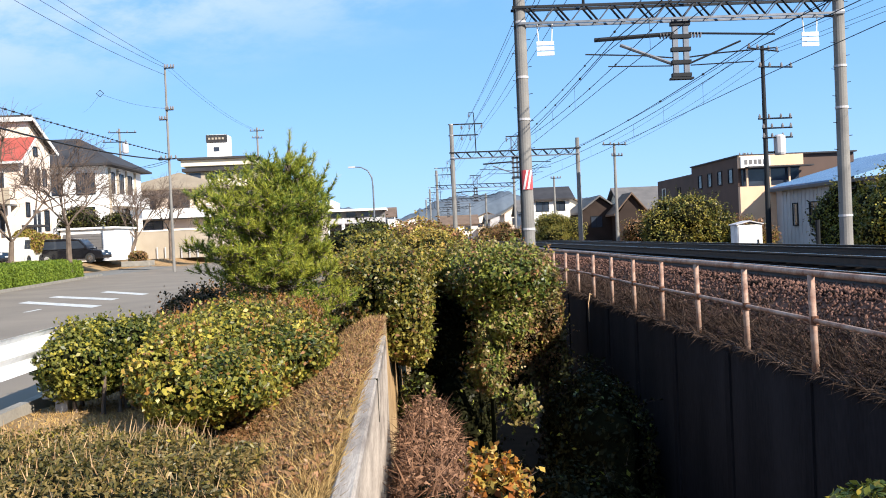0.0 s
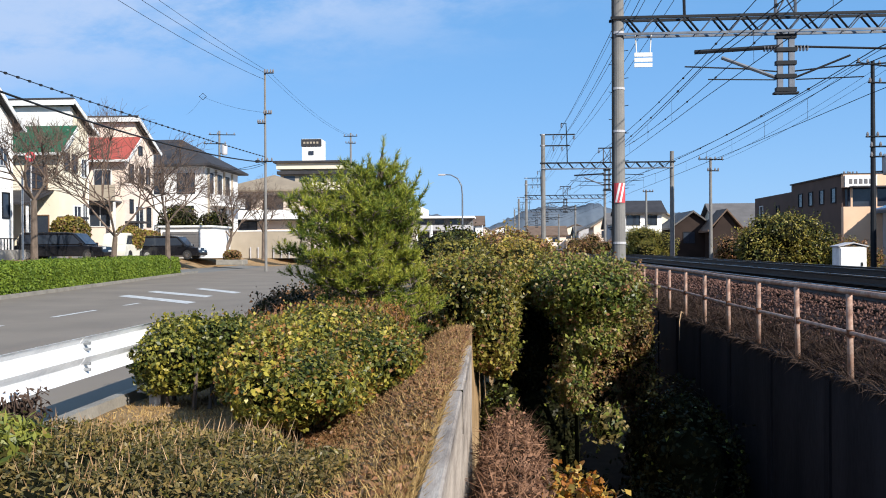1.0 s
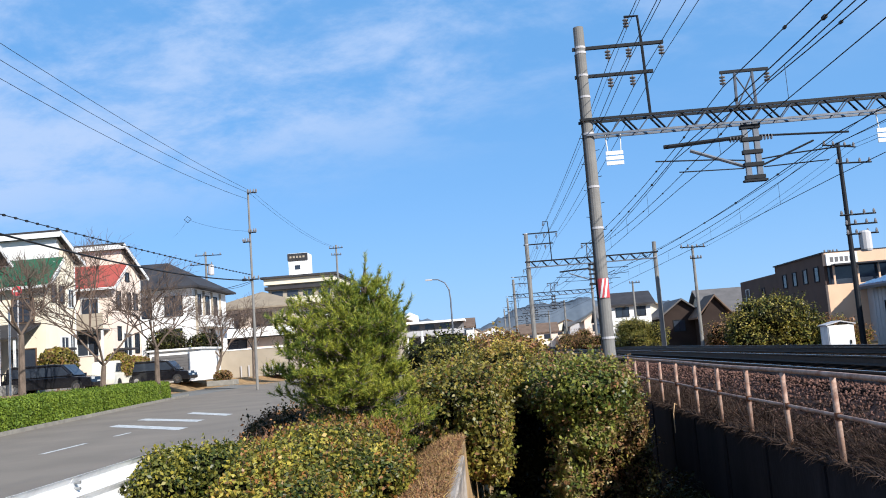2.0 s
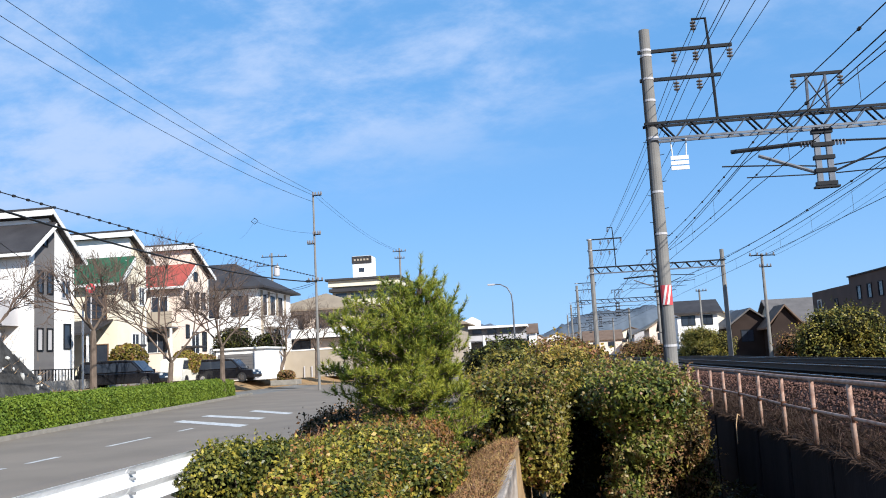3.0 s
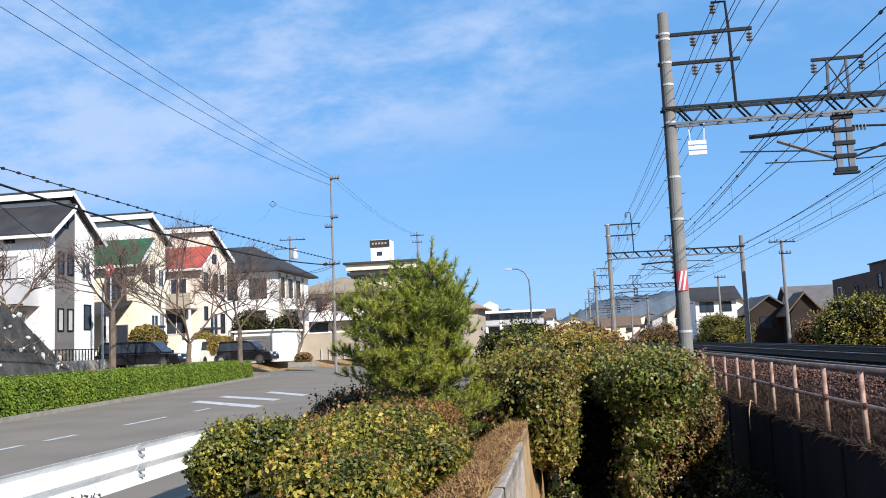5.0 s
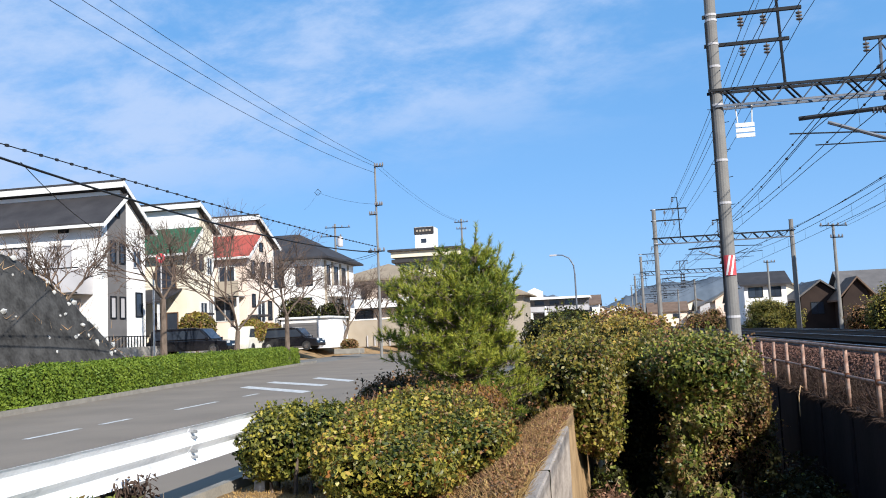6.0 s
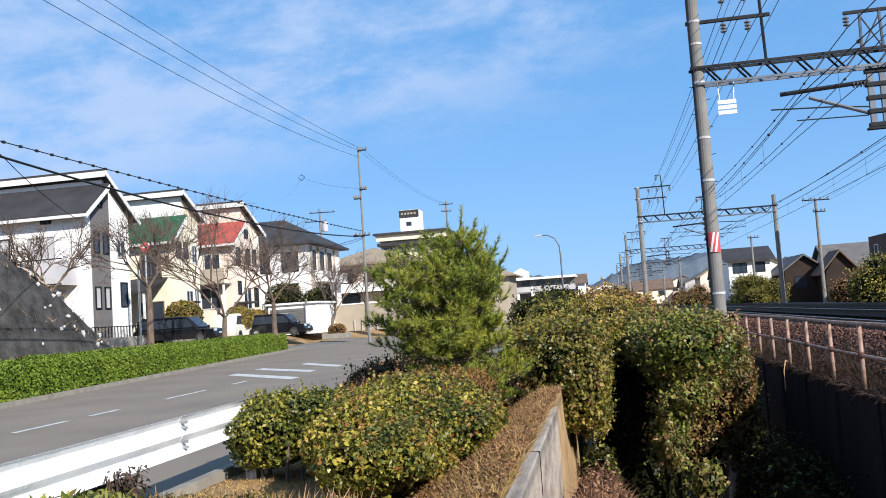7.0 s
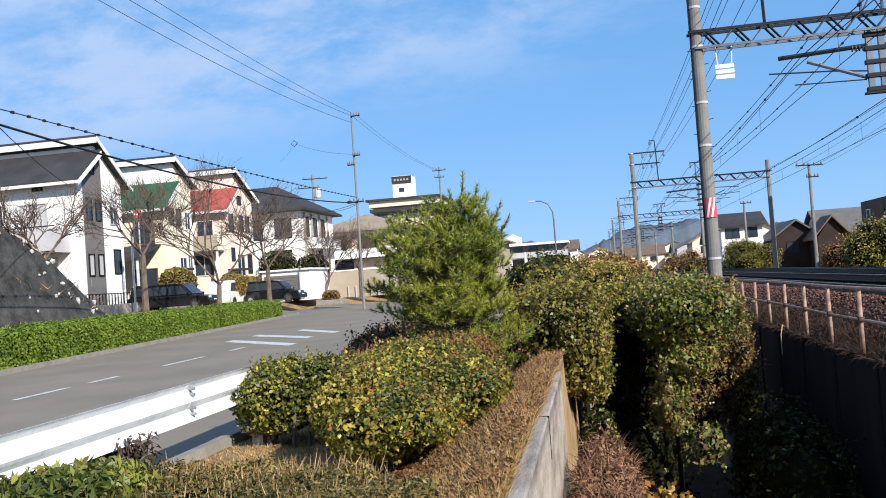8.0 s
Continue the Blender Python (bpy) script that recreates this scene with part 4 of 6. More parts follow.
# withered flower bush
dry = thing("withered_bush", "withered brown bush with curled dead stems", "shrub", (-3.82, 6.05, -0.03))
for i in range(80):
    a, rr = rng.uniform(0, 6.28), rng.uniform(0.0, 0.26)
    b = Vector((rr * 0.5 * math.cos(a), rr * 0.5 * math.sin(a), -0.02))
    t = Vector((rr * 1.2 * math.cos(a), rr * 1.2 * math.sin(a), rng.uniform(0.3, 0.55)))
    mid = b.lerp(t, 0.6) + Vector(rng.normal(0, 0.04, 3))
    curl = t + Vector((0.07 * math.cos(a), 0.07 * math.sin(a), -0.05))
    part("stem", tubem([b, mid, t, curl], [0.009, 0.008, 0.006, 0.004], 4), "bramble", dry)
p = np.clip(rng.normal(0, 0.14, (500, 3)), -0.25, 0.25) * (1, 1, 0.6) + (0, 0, 0.38)
ob = part("dead_leaves", quads(p, np.tile((0, 0, 1.0), (500, 1)), 0.05, 0.03, 1.5), "bramble", dry, "curled dead leaves")
ob["kind"] = "stuff"


def grass(name, label, n, xf, yf, zf, length, width, lean, material, category="grass"):
    x, y = xf(rng.random(n)), yf(rng.random(n))
    z = np.array([zf(a, b) for a, b in zip(x, y)])
    d = np.stack([rng.normal(lean[0], 0.55, n), rng.normal(lean[1], 0.55, n), rng.uniform(0.25, 1.0, n)], 1)
    ob = part(name, blades(np.stack([x, y, z], 1), d, length, width), material)
    return tagged(ob, label, category, kind="stuff")


grass("dry_grass", "short straw-coloured dry grass on the bank", 21000, lambda u: -1.75 + 0.98 * u, lambda v: 3.0 + 9.5 * v ** 1.2, ground_z, 0.10, 0.011, (0.1, 0.0), "drygrass")
grass("dry_grass", "thin dry grass and litter between the shrubs", 14000, lambda u: -3.9 + 2.6 * u, lambda v: 4.5 + 6.0 * v, ground_z, 0.05, 0.010, (0.0, 0.0), "drygrass")
grass("dry_grass", "straw-coloured grass leaning over the top of the wall", 5200, lambda u: -0.90 + 0.14 * u, lambda v: 2.6 + 8.0 * v, lambda a, b: 0.30, 0.12, 0.010, (0.35, 0.0), "drygrass")
grass("fallen_leaves", "brown fallen leaf litter heaped against the wall", 7000, lambda u: -1.35 + 0.58 * u, lambda v: 7.0 + 5.5 * v, lambda a, b: ground_z(a, b), 0.09, 0.016, (0.3, 0.0), "redstem", "leaf litter")

# vines that fill the ditch side of the wall
vines = thing("withered_vines", "tangle of red-brown withered vines below the wall", "vines")
# Near-black lump painted as the darkness under the vines.
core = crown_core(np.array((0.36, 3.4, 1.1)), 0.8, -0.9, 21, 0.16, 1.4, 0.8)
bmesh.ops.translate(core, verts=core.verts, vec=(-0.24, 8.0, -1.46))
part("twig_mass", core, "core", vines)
p, nrm = crown_points(9000, np.array((0.36, 3.4, 1.1)), 0.8, -0.5, 21, 0.16, 0.3, 1.4)
p += np.array((-0.24, 8.0, -1.46))
part("stem_tangle", blades(p, nrm * 0.5 + rng.normal(0, 1, p.shape), 0.20, 0.014), "redstem", vines)["kind"] = "stuff"
p2, n2 = crown_points(12000, np.array((0.38, 3.4, 1.12)), 0.8, -0.5, 21, 0.16, 0.2, 1.4)
part("foliage", quads(p2 + np.array((-0.24, 8.0, -1.46)), n2, 0.055, 0.03, 1.0), "redstem", vines)["kind"] = "stuff"
shrub("vine", "clump of orange and yellow autumn leaves in the ditch", (0.22, 7.2, -0.78), (0.30, 0.5, 0.34), [("orange", 800), ("gold", 700)], 0.9, -0.8, 22, (0.085, 0.055), rough=0.25, stems=False, category="vine", depth=0.5, sprays=90, reach=0.2)
shrub("vine", "yellow-green creeper low at the foot of the wall", (0.0, 5.2, -0.95), (0.42, 0.7, 0.3), [("gold", 900), ("olive", 1200)], 0.9, -0.8, 24, (0.075, 0.05), rough=0.25, stems=False, category="vine", depth=0.5, sprays=80, reach=0.2)
shrub("vine", "small leafy shrub tip at the foot of the retaining wall", (2.95, 6.0, -0.85), (0.45, 0.6, 0.40), [("ivy", 900), ("olive", 500)], 0.9, -0.9, 23, (0.10, 0.05), stems=True, category="vine", ground=-4.6)

# hedge-like bushes farther along the ditch
shrub("bush", "olive-green bush overgrowing the end of the wall", (-0.9, 16.2, 0.35), (0.85, 3.6, 0.98), [("olive", 24000), ("green", 12000), ("brownleaf", 5000)], 0.65, -0.9, 31, (0.075, 0.048), stems=False, category="bush", lobes=5, lobe=0.42, depth=0.4, sprays=700, reach=0.2,
      clumps=[((-0.05, 0.3, 0.22), (0.85, 3.3, 0.72)), ((0.38, -2.5, -0.1), (0.36, 0.8, 0.62)), ((0.5, -1.6, -0.5), (0.26, 0.7, 0.45))])
shrub("bush", "bush with golden yellow leaves above the ditch", (-0.05, 20.5, 0.45), (0.95, 2.2, 1.1), [("gold", 8000), ("olive", 5000), ("yellowgreen", 3000)], 0.85, -0.9, 32, (0.085, 0.05), stems=False, category="bush", rough=0.25, lobes=12, lobe=0.42, depth=0.4, sprays=350, reach=0.35)
shrub("bush", "large bush of glossy green and pale leaves over the ditch", (1.05, 15.4, 0.25), (0.86, 1.6, 1.0), [("ivy", 15000), ("palevine", 11000), ("brownleaf", 4000), ("green", 5000)], 0.9, -0.6, 33, (0.085, 0.055), rough=0.25, depth=0.45, lobes=6, lobe=0.45, stems=False, category="bush", droop=0.8, sprays=900, reach=0.26,
      clumps=[((0.2, 0.2, 0.42), (0.8, 1.3, 0.52)), ((0.62, 0.4, 0.38), (0.5, 1.1, 0.4)), ((0.12, -0.3, -0.2), (0.42, 0.8, 0.46)), ((-0.12, -0.5, -0.72), (0.2, 0.35, 0.38))])
trunk_bush = bpy.data.objects["bush.002"]
# Trunks share the near-black core colour, so they sink into the ditch's shade.
for dx, dy in ((-0.3, 0.2), (-0.1, -0.1)):
    part("trunk", tubem([(dx * 0.5, dy, -4.7), (dx * 0.8, dy, -2.4), (dx, dy, -0.2)], [0.06, 0.045, 0.03], 7), "core", trunk_bush)
shrub("bush", "brownish bush with dry leaves at the foot of the mast", (2.1, 20.5, -0.9), (1.0, 2.0, 1.9), [("brownleaf", 10000), ("palevine", 7000), ("olive", 6000)], 0.85, -0.9, 34, (0.085, 0.05), rough=0.25, stems=False, category="bush", lobes=12, lobe=0.42, depth=0.4, sprays=500, reach=0.35)
shrub("bush", "ragged olive and green vines joining the bushes", (0.35, 17.6, 0.72), (0.7, 1.3, 0.5), [("olive", 6000), ("ivy", 4000), ("gold", 3000)], 0.9, -0.8, 35, (0.085, 0.05), rough=0.3, stems=False, category="bush", depth=0.4, lobes=10, lobe=0.45, sprays=260, reach=0.3)
# Near-black leaves fill the ditch hollow in place of real shadow.
shrub("bush", "leafy undergrowth filling the ditch, shade put into its leaf colour", (1.5, 11.5, -4.5), (2.0, 7.5, 0.8), [("dark", 26000), ("ivy", 1500)], 0.75, -0.3, 36, (0.10, 0.06), rough=0.3, stems=False, category="bush", lobes=7, lobe=0.4, sprays=500, reach=0.4,
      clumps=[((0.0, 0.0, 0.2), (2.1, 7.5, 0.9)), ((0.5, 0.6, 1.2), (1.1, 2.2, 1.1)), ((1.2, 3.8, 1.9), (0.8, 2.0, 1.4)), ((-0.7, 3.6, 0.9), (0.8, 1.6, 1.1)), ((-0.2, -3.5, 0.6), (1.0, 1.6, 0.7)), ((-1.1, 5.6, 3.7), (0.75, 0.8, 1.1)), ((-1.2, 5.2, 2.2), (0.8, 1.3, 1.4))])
shrub("vine", "sunlit pale ivy spray on the dark undergrowth", (1.15, 12.4, -1.0), (0.22, 0.3, 0.28), [("palevine", 160), ("ivy", 180)], 0.9, -0.9, 43, (0.085, 0.055), rough=0.4, stems=False, category="vine", depth=0.6, droop=0.8, sprays=40, reach=0.25)
# Added to fill the hole by the wall with painted shade.
shrub("bush", "bush deep beside the wall end, leaves coloured as shaded", (-0.3, 15.2, -2.6), (0.4, 1.6, 1.8), [("dark", 4000), ("ivy", 2500)], 0.8, -0.95, 40, (0.10, 0.06), rough=0.25, stems=False, category="bush")
shrub("bush", "ragged bush of brownish and olive vine leaves", (1.0, 18.6, 0.55), (1.0, 1.5, 0.72), [("brownleaf", 5000), ("olive", 4000), ("gold", 2500)], 0.85, -0.9, 41, (0.08, 0.05), rough=0.25, stems=False, category="bush", depth=0.4, lobes=10, lobe=0.45, sprays=320, reach=0.3)
shrub("vine", "curtain of pale ivy hanging down into the ditch", (0.82, 14.7, -0.75), (0.22, 0.5, 0.62), [("palevine", 1800), ("ivy", 2400), ("brownleaf", 700)], 0.95, -0.9, 42, (0.085, 0.055), rough=0.35, stems=False, category="vine", depth=0.5, droop=1.0, lobes=9, lobe=0.4, sprays=120, reach=0.25)
shrub("bush", "dense green bush along the road farther on", (-1.6, 30.0, 0.5), (1.5, 5.0, 1.15), [("olive", 6000), ("green", 5000)], 0.8, -0.6, 37, (0.13, 0.08), stems=False, category="bush", lobes=9, depth=0.4, sprays=160, reach=0.6)
shrub("bush", "dark green bush near the street lamp", (-2.9, 46.0, 0.8), (1.9, 5.0, 1.7), [("dark", 4000), ("green", 4000)], 0.85, -0.6, 38, (0.2, 0.13), stems=False, category="bush", rough=0.22, lobes=8, depth=0.4, sprays=160, reach=0.6)
shrub("bush", "brown winter scrub beside the far track", (0.2, 44.0, 0.6), (2.0, 9.0, 1.4), [("brownleaf", 5000), ("gold", 3500), ("olive", 3000)], 0.85, -0.6, 39, (0.2, 0.13), stems=False, category="bush", rough=0.22, depth=0.4, sprays=160, reach=0.6)

# dry scrub behind the railing
scrub = thing("dry_scrub", "tangled dry stems and brambles behind the railing", "dry plants")
n = 7500
x = 3.95 + np.abs(rng.normal(0, 0.28, n))
y = 6.0 + 20 * rng.random(n) ** 1.4
z = np.interp(x, bed_x, bed_z)
d = np.stack([rng.normal(-0.2, 0.7, n), rng.normal(0, 0.7, n), rng.uniform(0.0, 1.0, n)], 1)
part("stem_tangle", blades(np.stack([x, y, z], 1), d, 0.34, 0.010), "bramble", scrub)["kind"] = "stuff"
for i in range(70):
    yy = rng.uniform(6.5, 24)
    b = Vector((rng.uniform(3.9, 4.2), yy, 0.0))
    t = b + Vector((rng.uniform(-0.25, 0.35), rng.normal(0, 0.5), rng.uniform(0.1, 0.45)))
    e = t + Vector((rng.uniform(-0.3, 0.1), rng.normal(0, 0.4), rng.uniform(-0.45, 0.0)))
    part("bramble", tubem([b, b.lerp(t, 0.6) + Vector((0, 0, 0.12)), t, e], [0.008, 0.007, 0.006, 0.004], 4), "bramble", scrub)
hang = thing("hanging_stem", "pale dry stem arching over the coping", "dry plants")
part("stem", tubem([(3.76, 19.7, -0.05), (3.6, 19.4, 0.06), (3.48, 19.0, -0.12), (3.44, 18.8, -0.5)], [0.016, 0.015, 0.012, 0.008], 5), "drystem", hang)


# ---- pine ----
def pine(at):
    top = thing("pine_tree", "young bushy pine with long yellow-green needles", "tree", at)
    r = random.Random(5)

    def stem(z):
        return Vector((0.18 + 0.11 * z + 0.03 * math.sin(2.3 * z), 0.02 * math.sin(3 * z), z))

    part("trunk", tubem([stem(z) for z in (-0.08, 0.5, 1.0, 1.5, 2.0, 2.5, 2.95)], [0.075, 0.065, 0.055, 0.045, 0.03, 0.018, 0.006], 8), "bark", top)
    road_side = ([0.35, 0.6, 0.85, 0.95, 1.2, 1.6, 2.0, 2.25, 2.5, 2.9], [0.45, 0.68, 0.62, 1.0, 1.25, 1.34, 1.30, 1.14, 0.62, 0.08])
    ditch_side = ([0.35, 0.6, 0.85, 0.95, 1.2, 1.6, 2.0, 2.25, 2.5, 2.9], [0.85, 1.02, 1.0, 0.92, 0.80, 0.70, 0.72, 0.66, 0.44, 0.08])
    shoots = []

    def shoot(p, d, length):
        shoots.append((np.array(p), np.array(d.normalized()), length))

    levels = [0.30, 0.40, 0.50, 0.60, 0.70] + [0.98 + 0.08 * k for k in range(21)]
    for z in levels:
        n = 7 if z < 2.2 else 4
        turn = r.uniform(0, 6.28)
        for k in range(n):
            a = turn + 2 * math.pi * (k + r.uniform(-0.3, 0.3)) / n
            c = math.cos(a)
            zz = z + r.uniform(-0.06, 0.06)
            w = 0.5 - 0.5 * c
            reach = (w * float(np.interp(zz, *road_side)) + (1 - w) * float(np.interp(zz, *ditch_side))) * r.uniform(0.62, 1.08)
            reach *= 0.82 + 0.18 * abs(c)
            lift = r.uniform(-0.1, 0.15) if z < 1.5 else r.uniform(0.05, 0.3)
            base = stem(max(zz - 0.08 - reach * abs(lift) * 0.4, 0.12))
            tip = Vector((base.x + reach * c, base.y + reach * math.sin(a), zz + reach * lift * 0.5))
            mid = base.lerp(tip, 0.55) - Vector((0, 0, 0.07 * reach))
            part("branch", tubem([base, mid, tip], [0.017, 0.011, 0.004], 4), "bark", top)
            d = (tip - mid).normalized()
            shoot(tip, d + Vector((r.gauss(0, 0.3), r.gauss(0, 0.3), 0.6)), 0.16)
            side = d.cross(Vector((0, 0, 1))).normalized()
            count = 6 + int(17 * reach)
            for i in range(count):
                t = 0.22 + 0.78 * (i + r.random()) / count
                q = base.lerp(mid, t / 0.55) if t < 0.55 else mid.lerp(tip, (t - 0.55) / 0.45)
                s = 1 if i % 2 else -1
                out = d * r.uniform(-0.1, 0.7) + side * s * r.uniform(0.1, 1.0) + Vector((r.gauss(0, 0.3), r.gauss(0, 0.3), r.uniform(-0.2, 1.0)))
                spread = r.uniform(0.04, 0.24) * (1.15 - 0.5 * t)
                shoot(q + out.normalized() * spread, out + Vector((0, 0, 0.4)), r.uniform(0.08, 0.15))
    # upright leaders at the crown
    for x, y, z0, z1, lean in ((0.50, 0, 2.45, 3.0, 0.02), (0.40, 0.05, 2.4, 2.78, -0.1), (0.60, -0.05, 2.4, 2.8, 0.12), (0.28, 0, 2.25, 2.6, -0.12), (0.72, 0.05, 2.25, 2.68, 0.12),
                              (0.82, 0, 2.1, 2.52, 0.2), (0.90, 0.1, 1.95, 2.34, 0.22), (0.66, 0.15, 2.3, 2.6, 0.06), (0.1, 0.1, 2.15, 2.42, -0.15), (-0.3, -0.1, 2.0, 2.3, -0.2), (-0.6, 0.1, 1.9, 2.22, -0.25)):
        a, b = Vector((x, y, z0)), Vector((x + lean, y, z1))
        part("leader", tubem([a - Vector((0.1, 0, 0.35)), a, b], [0.014, 0.011, 0.005], 5), "bark", top)
        for k in range(6):
            t = k / 5
            q = a.lerp(b, t)
            shoot(q, (b - a).normalized() + Vector((r.gauss(0, 0.5), r.gauss(0, 0.5), 0)) * (1 - t), 0.14)
    roots, dirs = [], []
    for p, d, length in shoots:
        n = 42
        u = rng.random((n, 1))
        around = rng.normal(0, 1, (n, 3))
        around -= d[None] * np.sum(around * d[None], axis=1, keepdims=True)
        around /= np.linalg.norm(around, axis=1, keepdims=True) + 1e-9
        roots.append(p[None] + d[None] * length * (u - 0.6))
        dirs.append(d[None] * 0.75 + around * (0.95 - 0.45 * u))
    roots, dirs = np.concatenate(roots), np.concatenate(dirs)
    part("needle_mass", blades(roots, dirs, 0.08, 0.0095), "pine", top)["kind"] = "stuff"
    twigs = np.array([p - d * length * 0.9 for p, d, length in shoots])
    part("twig_mass", blades(twigs, np.array([d for _, d, _ in shoots]), 0.22, 0.014), "bark", top)["kind"] = "stuff"
    return top


pine((-2.5, 12.3, 0.0))

# ---- clipped hedge beyond the road ----
def hedge(y0, y1, label):
    top = thing("hedge", label, "hedge", group="roadside hedges")
    n = int(2700 * (y1 - y0))
    u, y = rng.random(n), rng.uniform(y0, y1, n)
    # profile: front face, rounded top, back
    prof_x = np.interp(u, [0, 0.42, 0.5, 0.85, 0.93, 1.0], [0.05, 0.0, -0.12, -1.0, -1.1, -1.15])
    prof_z = np.interp(u, [0, 0.42, 0.5, 0.85, 0.93, 1.0], [0.12, 0.88, 1.0, 1.05, 0.95, 0.6])
    nx_ = np.interp(u, [0, 0.4, 0.55, 0.85, 1.0], [1, 0.9, 0.1, -0.1, -1])
    hx = -13.9 - (y - 14) * 0.137
    pts = np.stack([hx - 0.1 + prof_x, y, prof_z], 1)
    pts += (0.06 * lumps(pts, 61, 1.3) + rng.normal(0, 0.045, n))[:, None] * np.stack([nx_, np.zeros(n), 1 - np.abs(nx_)], 1)
    nr = np.stack([nx_, np.zeros(n), 1.05 - np.abs(nx_)], 1)
    keep = lumps(pts, 77, 5.0) + rng.normal(0, 0.5, n) > -0.55
    part("foliage", quads(pts[keep], nr[keep], 0.085, 0.055, 0.9), "hedge", top)["kind"] = "stuff"
    end = rng.random((1600, 2))
    e = np.stack([hedge_x(y1) - 0.1 - 1.1 * end[:, 0], np.full(1600, y1) + rng.normal(0, 0.03, 1600), 0.15 + 0.85 * end[:, 1]], 1)
    part("foliage", quads(e, np.tile((0, 1.0, 0), (1600, 1)), 0.085, 0.06, 0.6), "hedge", top)["kind"] = "stuff"
    e2 = e.copy()
    e2[:, 0] += hedge_x(y0) - hedge_x(y1)
    e2[:, 1] += y0 - y1
    part("foliage", quads(e2, np.tile((0, -1.0, 0), (1600, 1)), 0.085, 0.06, 0.6), "hedge", top)["kind"] = "stuff"
    # Near-black block inside the hedge, its inner shade put into colour.
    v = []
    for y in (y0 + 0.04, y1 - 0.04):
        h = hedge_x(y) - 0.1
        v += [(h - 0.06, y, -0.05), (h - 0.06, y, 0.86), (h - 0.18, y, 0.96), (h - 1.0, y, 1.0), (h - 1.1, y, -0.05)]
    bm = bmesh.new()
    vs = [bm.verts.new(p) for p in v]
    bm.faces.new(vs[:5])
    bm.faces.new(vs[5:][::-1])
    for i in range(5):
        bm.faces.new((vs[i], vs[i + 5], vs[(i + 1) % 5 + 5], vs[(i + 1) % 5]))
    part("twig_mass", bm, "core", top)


hedge(8.0, 36.6, "long neatly clipped bright green hedge along the road")
hedge(37.0, 49.2, "clipped bright green hedge at the corner of the side street")


# ---- bare street trees ----
def bare_tree(at, height, fork, spread, seed, label, lean=(0, 0)):
    top = thing("bare_tree", label, "tree", at, "bare street trees")
    r = random.Random(seed)
    f = Vector((lean[0], lean[1], fork))
    part("trunk", tubem([(0, 0, -0.1), (lean[0] * 0.4, lean[1] * 0.4, fork * 0.5), f], [0.17, 0.14, 0.12], 8), "bark", top)
    twigs = bmesh.new()

    def grow(p, d, length, rad, depth, bm):
        q = p + d * length
        mid = p.lerp(q, 0.5) + Vector((r.gauss(0, 0.05), r.gauss(0, 0.05), 0.03)) * length
        tube(bm, [p, mid, q], [rad, rad * 0.8, rad * 0.6], 6 if depth > 2 else 4, cap=False)
        if depth == 0:
            return
        for k in range(4):
            nd = (d + Vector((r.gauss(0, 0.55), r.gauss(0, 0.55), r.gauss(0.12, 0.35)))).normalized()
            grow(q if k % 2 else mid.lerp(q, 0.4), nd, length * r.uniform(0.6, 0.85), max(rad * 0.6, 0.008), depth - 1, twigs)

    n = 4
    for k in range(n):
        a = 2 * math.pi * (k + r.random() * 0.6) / n
        d = Vector((math.cos(a) * spread, math.sin(a) * spread, 1.0)).normalized()
        bm = bmesh.new()
        grow(f, d, (height - fork) * 0.46, 0.06, 4, bm)
        part("limb", bm, "bark", top)
    part("twig_mass", twigs, "twig", top)["kind"] = "stuff"
    return top


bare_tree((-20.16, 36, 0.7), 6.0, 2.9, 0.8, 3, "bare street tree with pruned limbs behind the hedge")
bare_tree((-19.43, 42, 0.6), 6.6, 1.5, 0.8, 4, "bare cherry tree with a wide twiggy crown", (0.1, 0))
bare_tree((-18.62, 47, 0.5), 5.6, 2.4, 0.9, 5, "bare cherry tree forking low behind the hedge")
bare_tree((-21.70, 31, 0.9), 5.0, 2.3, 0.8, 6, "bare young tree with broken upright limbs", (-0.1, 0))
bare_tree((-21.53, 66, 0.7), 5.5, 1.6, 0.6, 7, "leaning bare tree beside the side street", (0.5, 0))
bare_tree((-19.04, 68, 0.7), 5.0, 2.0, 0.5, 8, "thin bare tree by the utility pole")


# dead vines drooping over the edge of the retaining wall
n = 6000
x = rng.uniform(3.62, 3.9, n)
y = 5.0 + 24 * rng.random(n) ** 1.3
d = np.stack([rng.normal(-0.35, 0.5, n), rng.normal(0, 0.8, n), rng.normal(-0.1, 0.45, n)], 1)
tagged(part("dead_vines", blades(np.stack([x, y, np.full(n, -0.055)], 1), d, 0.20, 0.012), "bramble"), "dark dead vines drooping over the wall edge", "vines", kind="stuff")
# leaf litter on the bank
n = 18000
x, y = -1.9 + 1.13 * rng.random(n), 4.0 + 8.0 * rng.random(n) ** 0.7
pts = np.stack([x, y, np.array([ground_z(a, b) for a, b in zip(x, y)]) + 0.02], 1)
ob = part("fallen_leaves", quads(pts + (0, 0, 0.03), np.tile((0, 0, 1.0), (n, 1)), 0.055, 0.032, 0.8), "brownleaf")
tagged(ob, "scattered brown fallen leaves on dry grass", "leaf litter", kind="stuff")


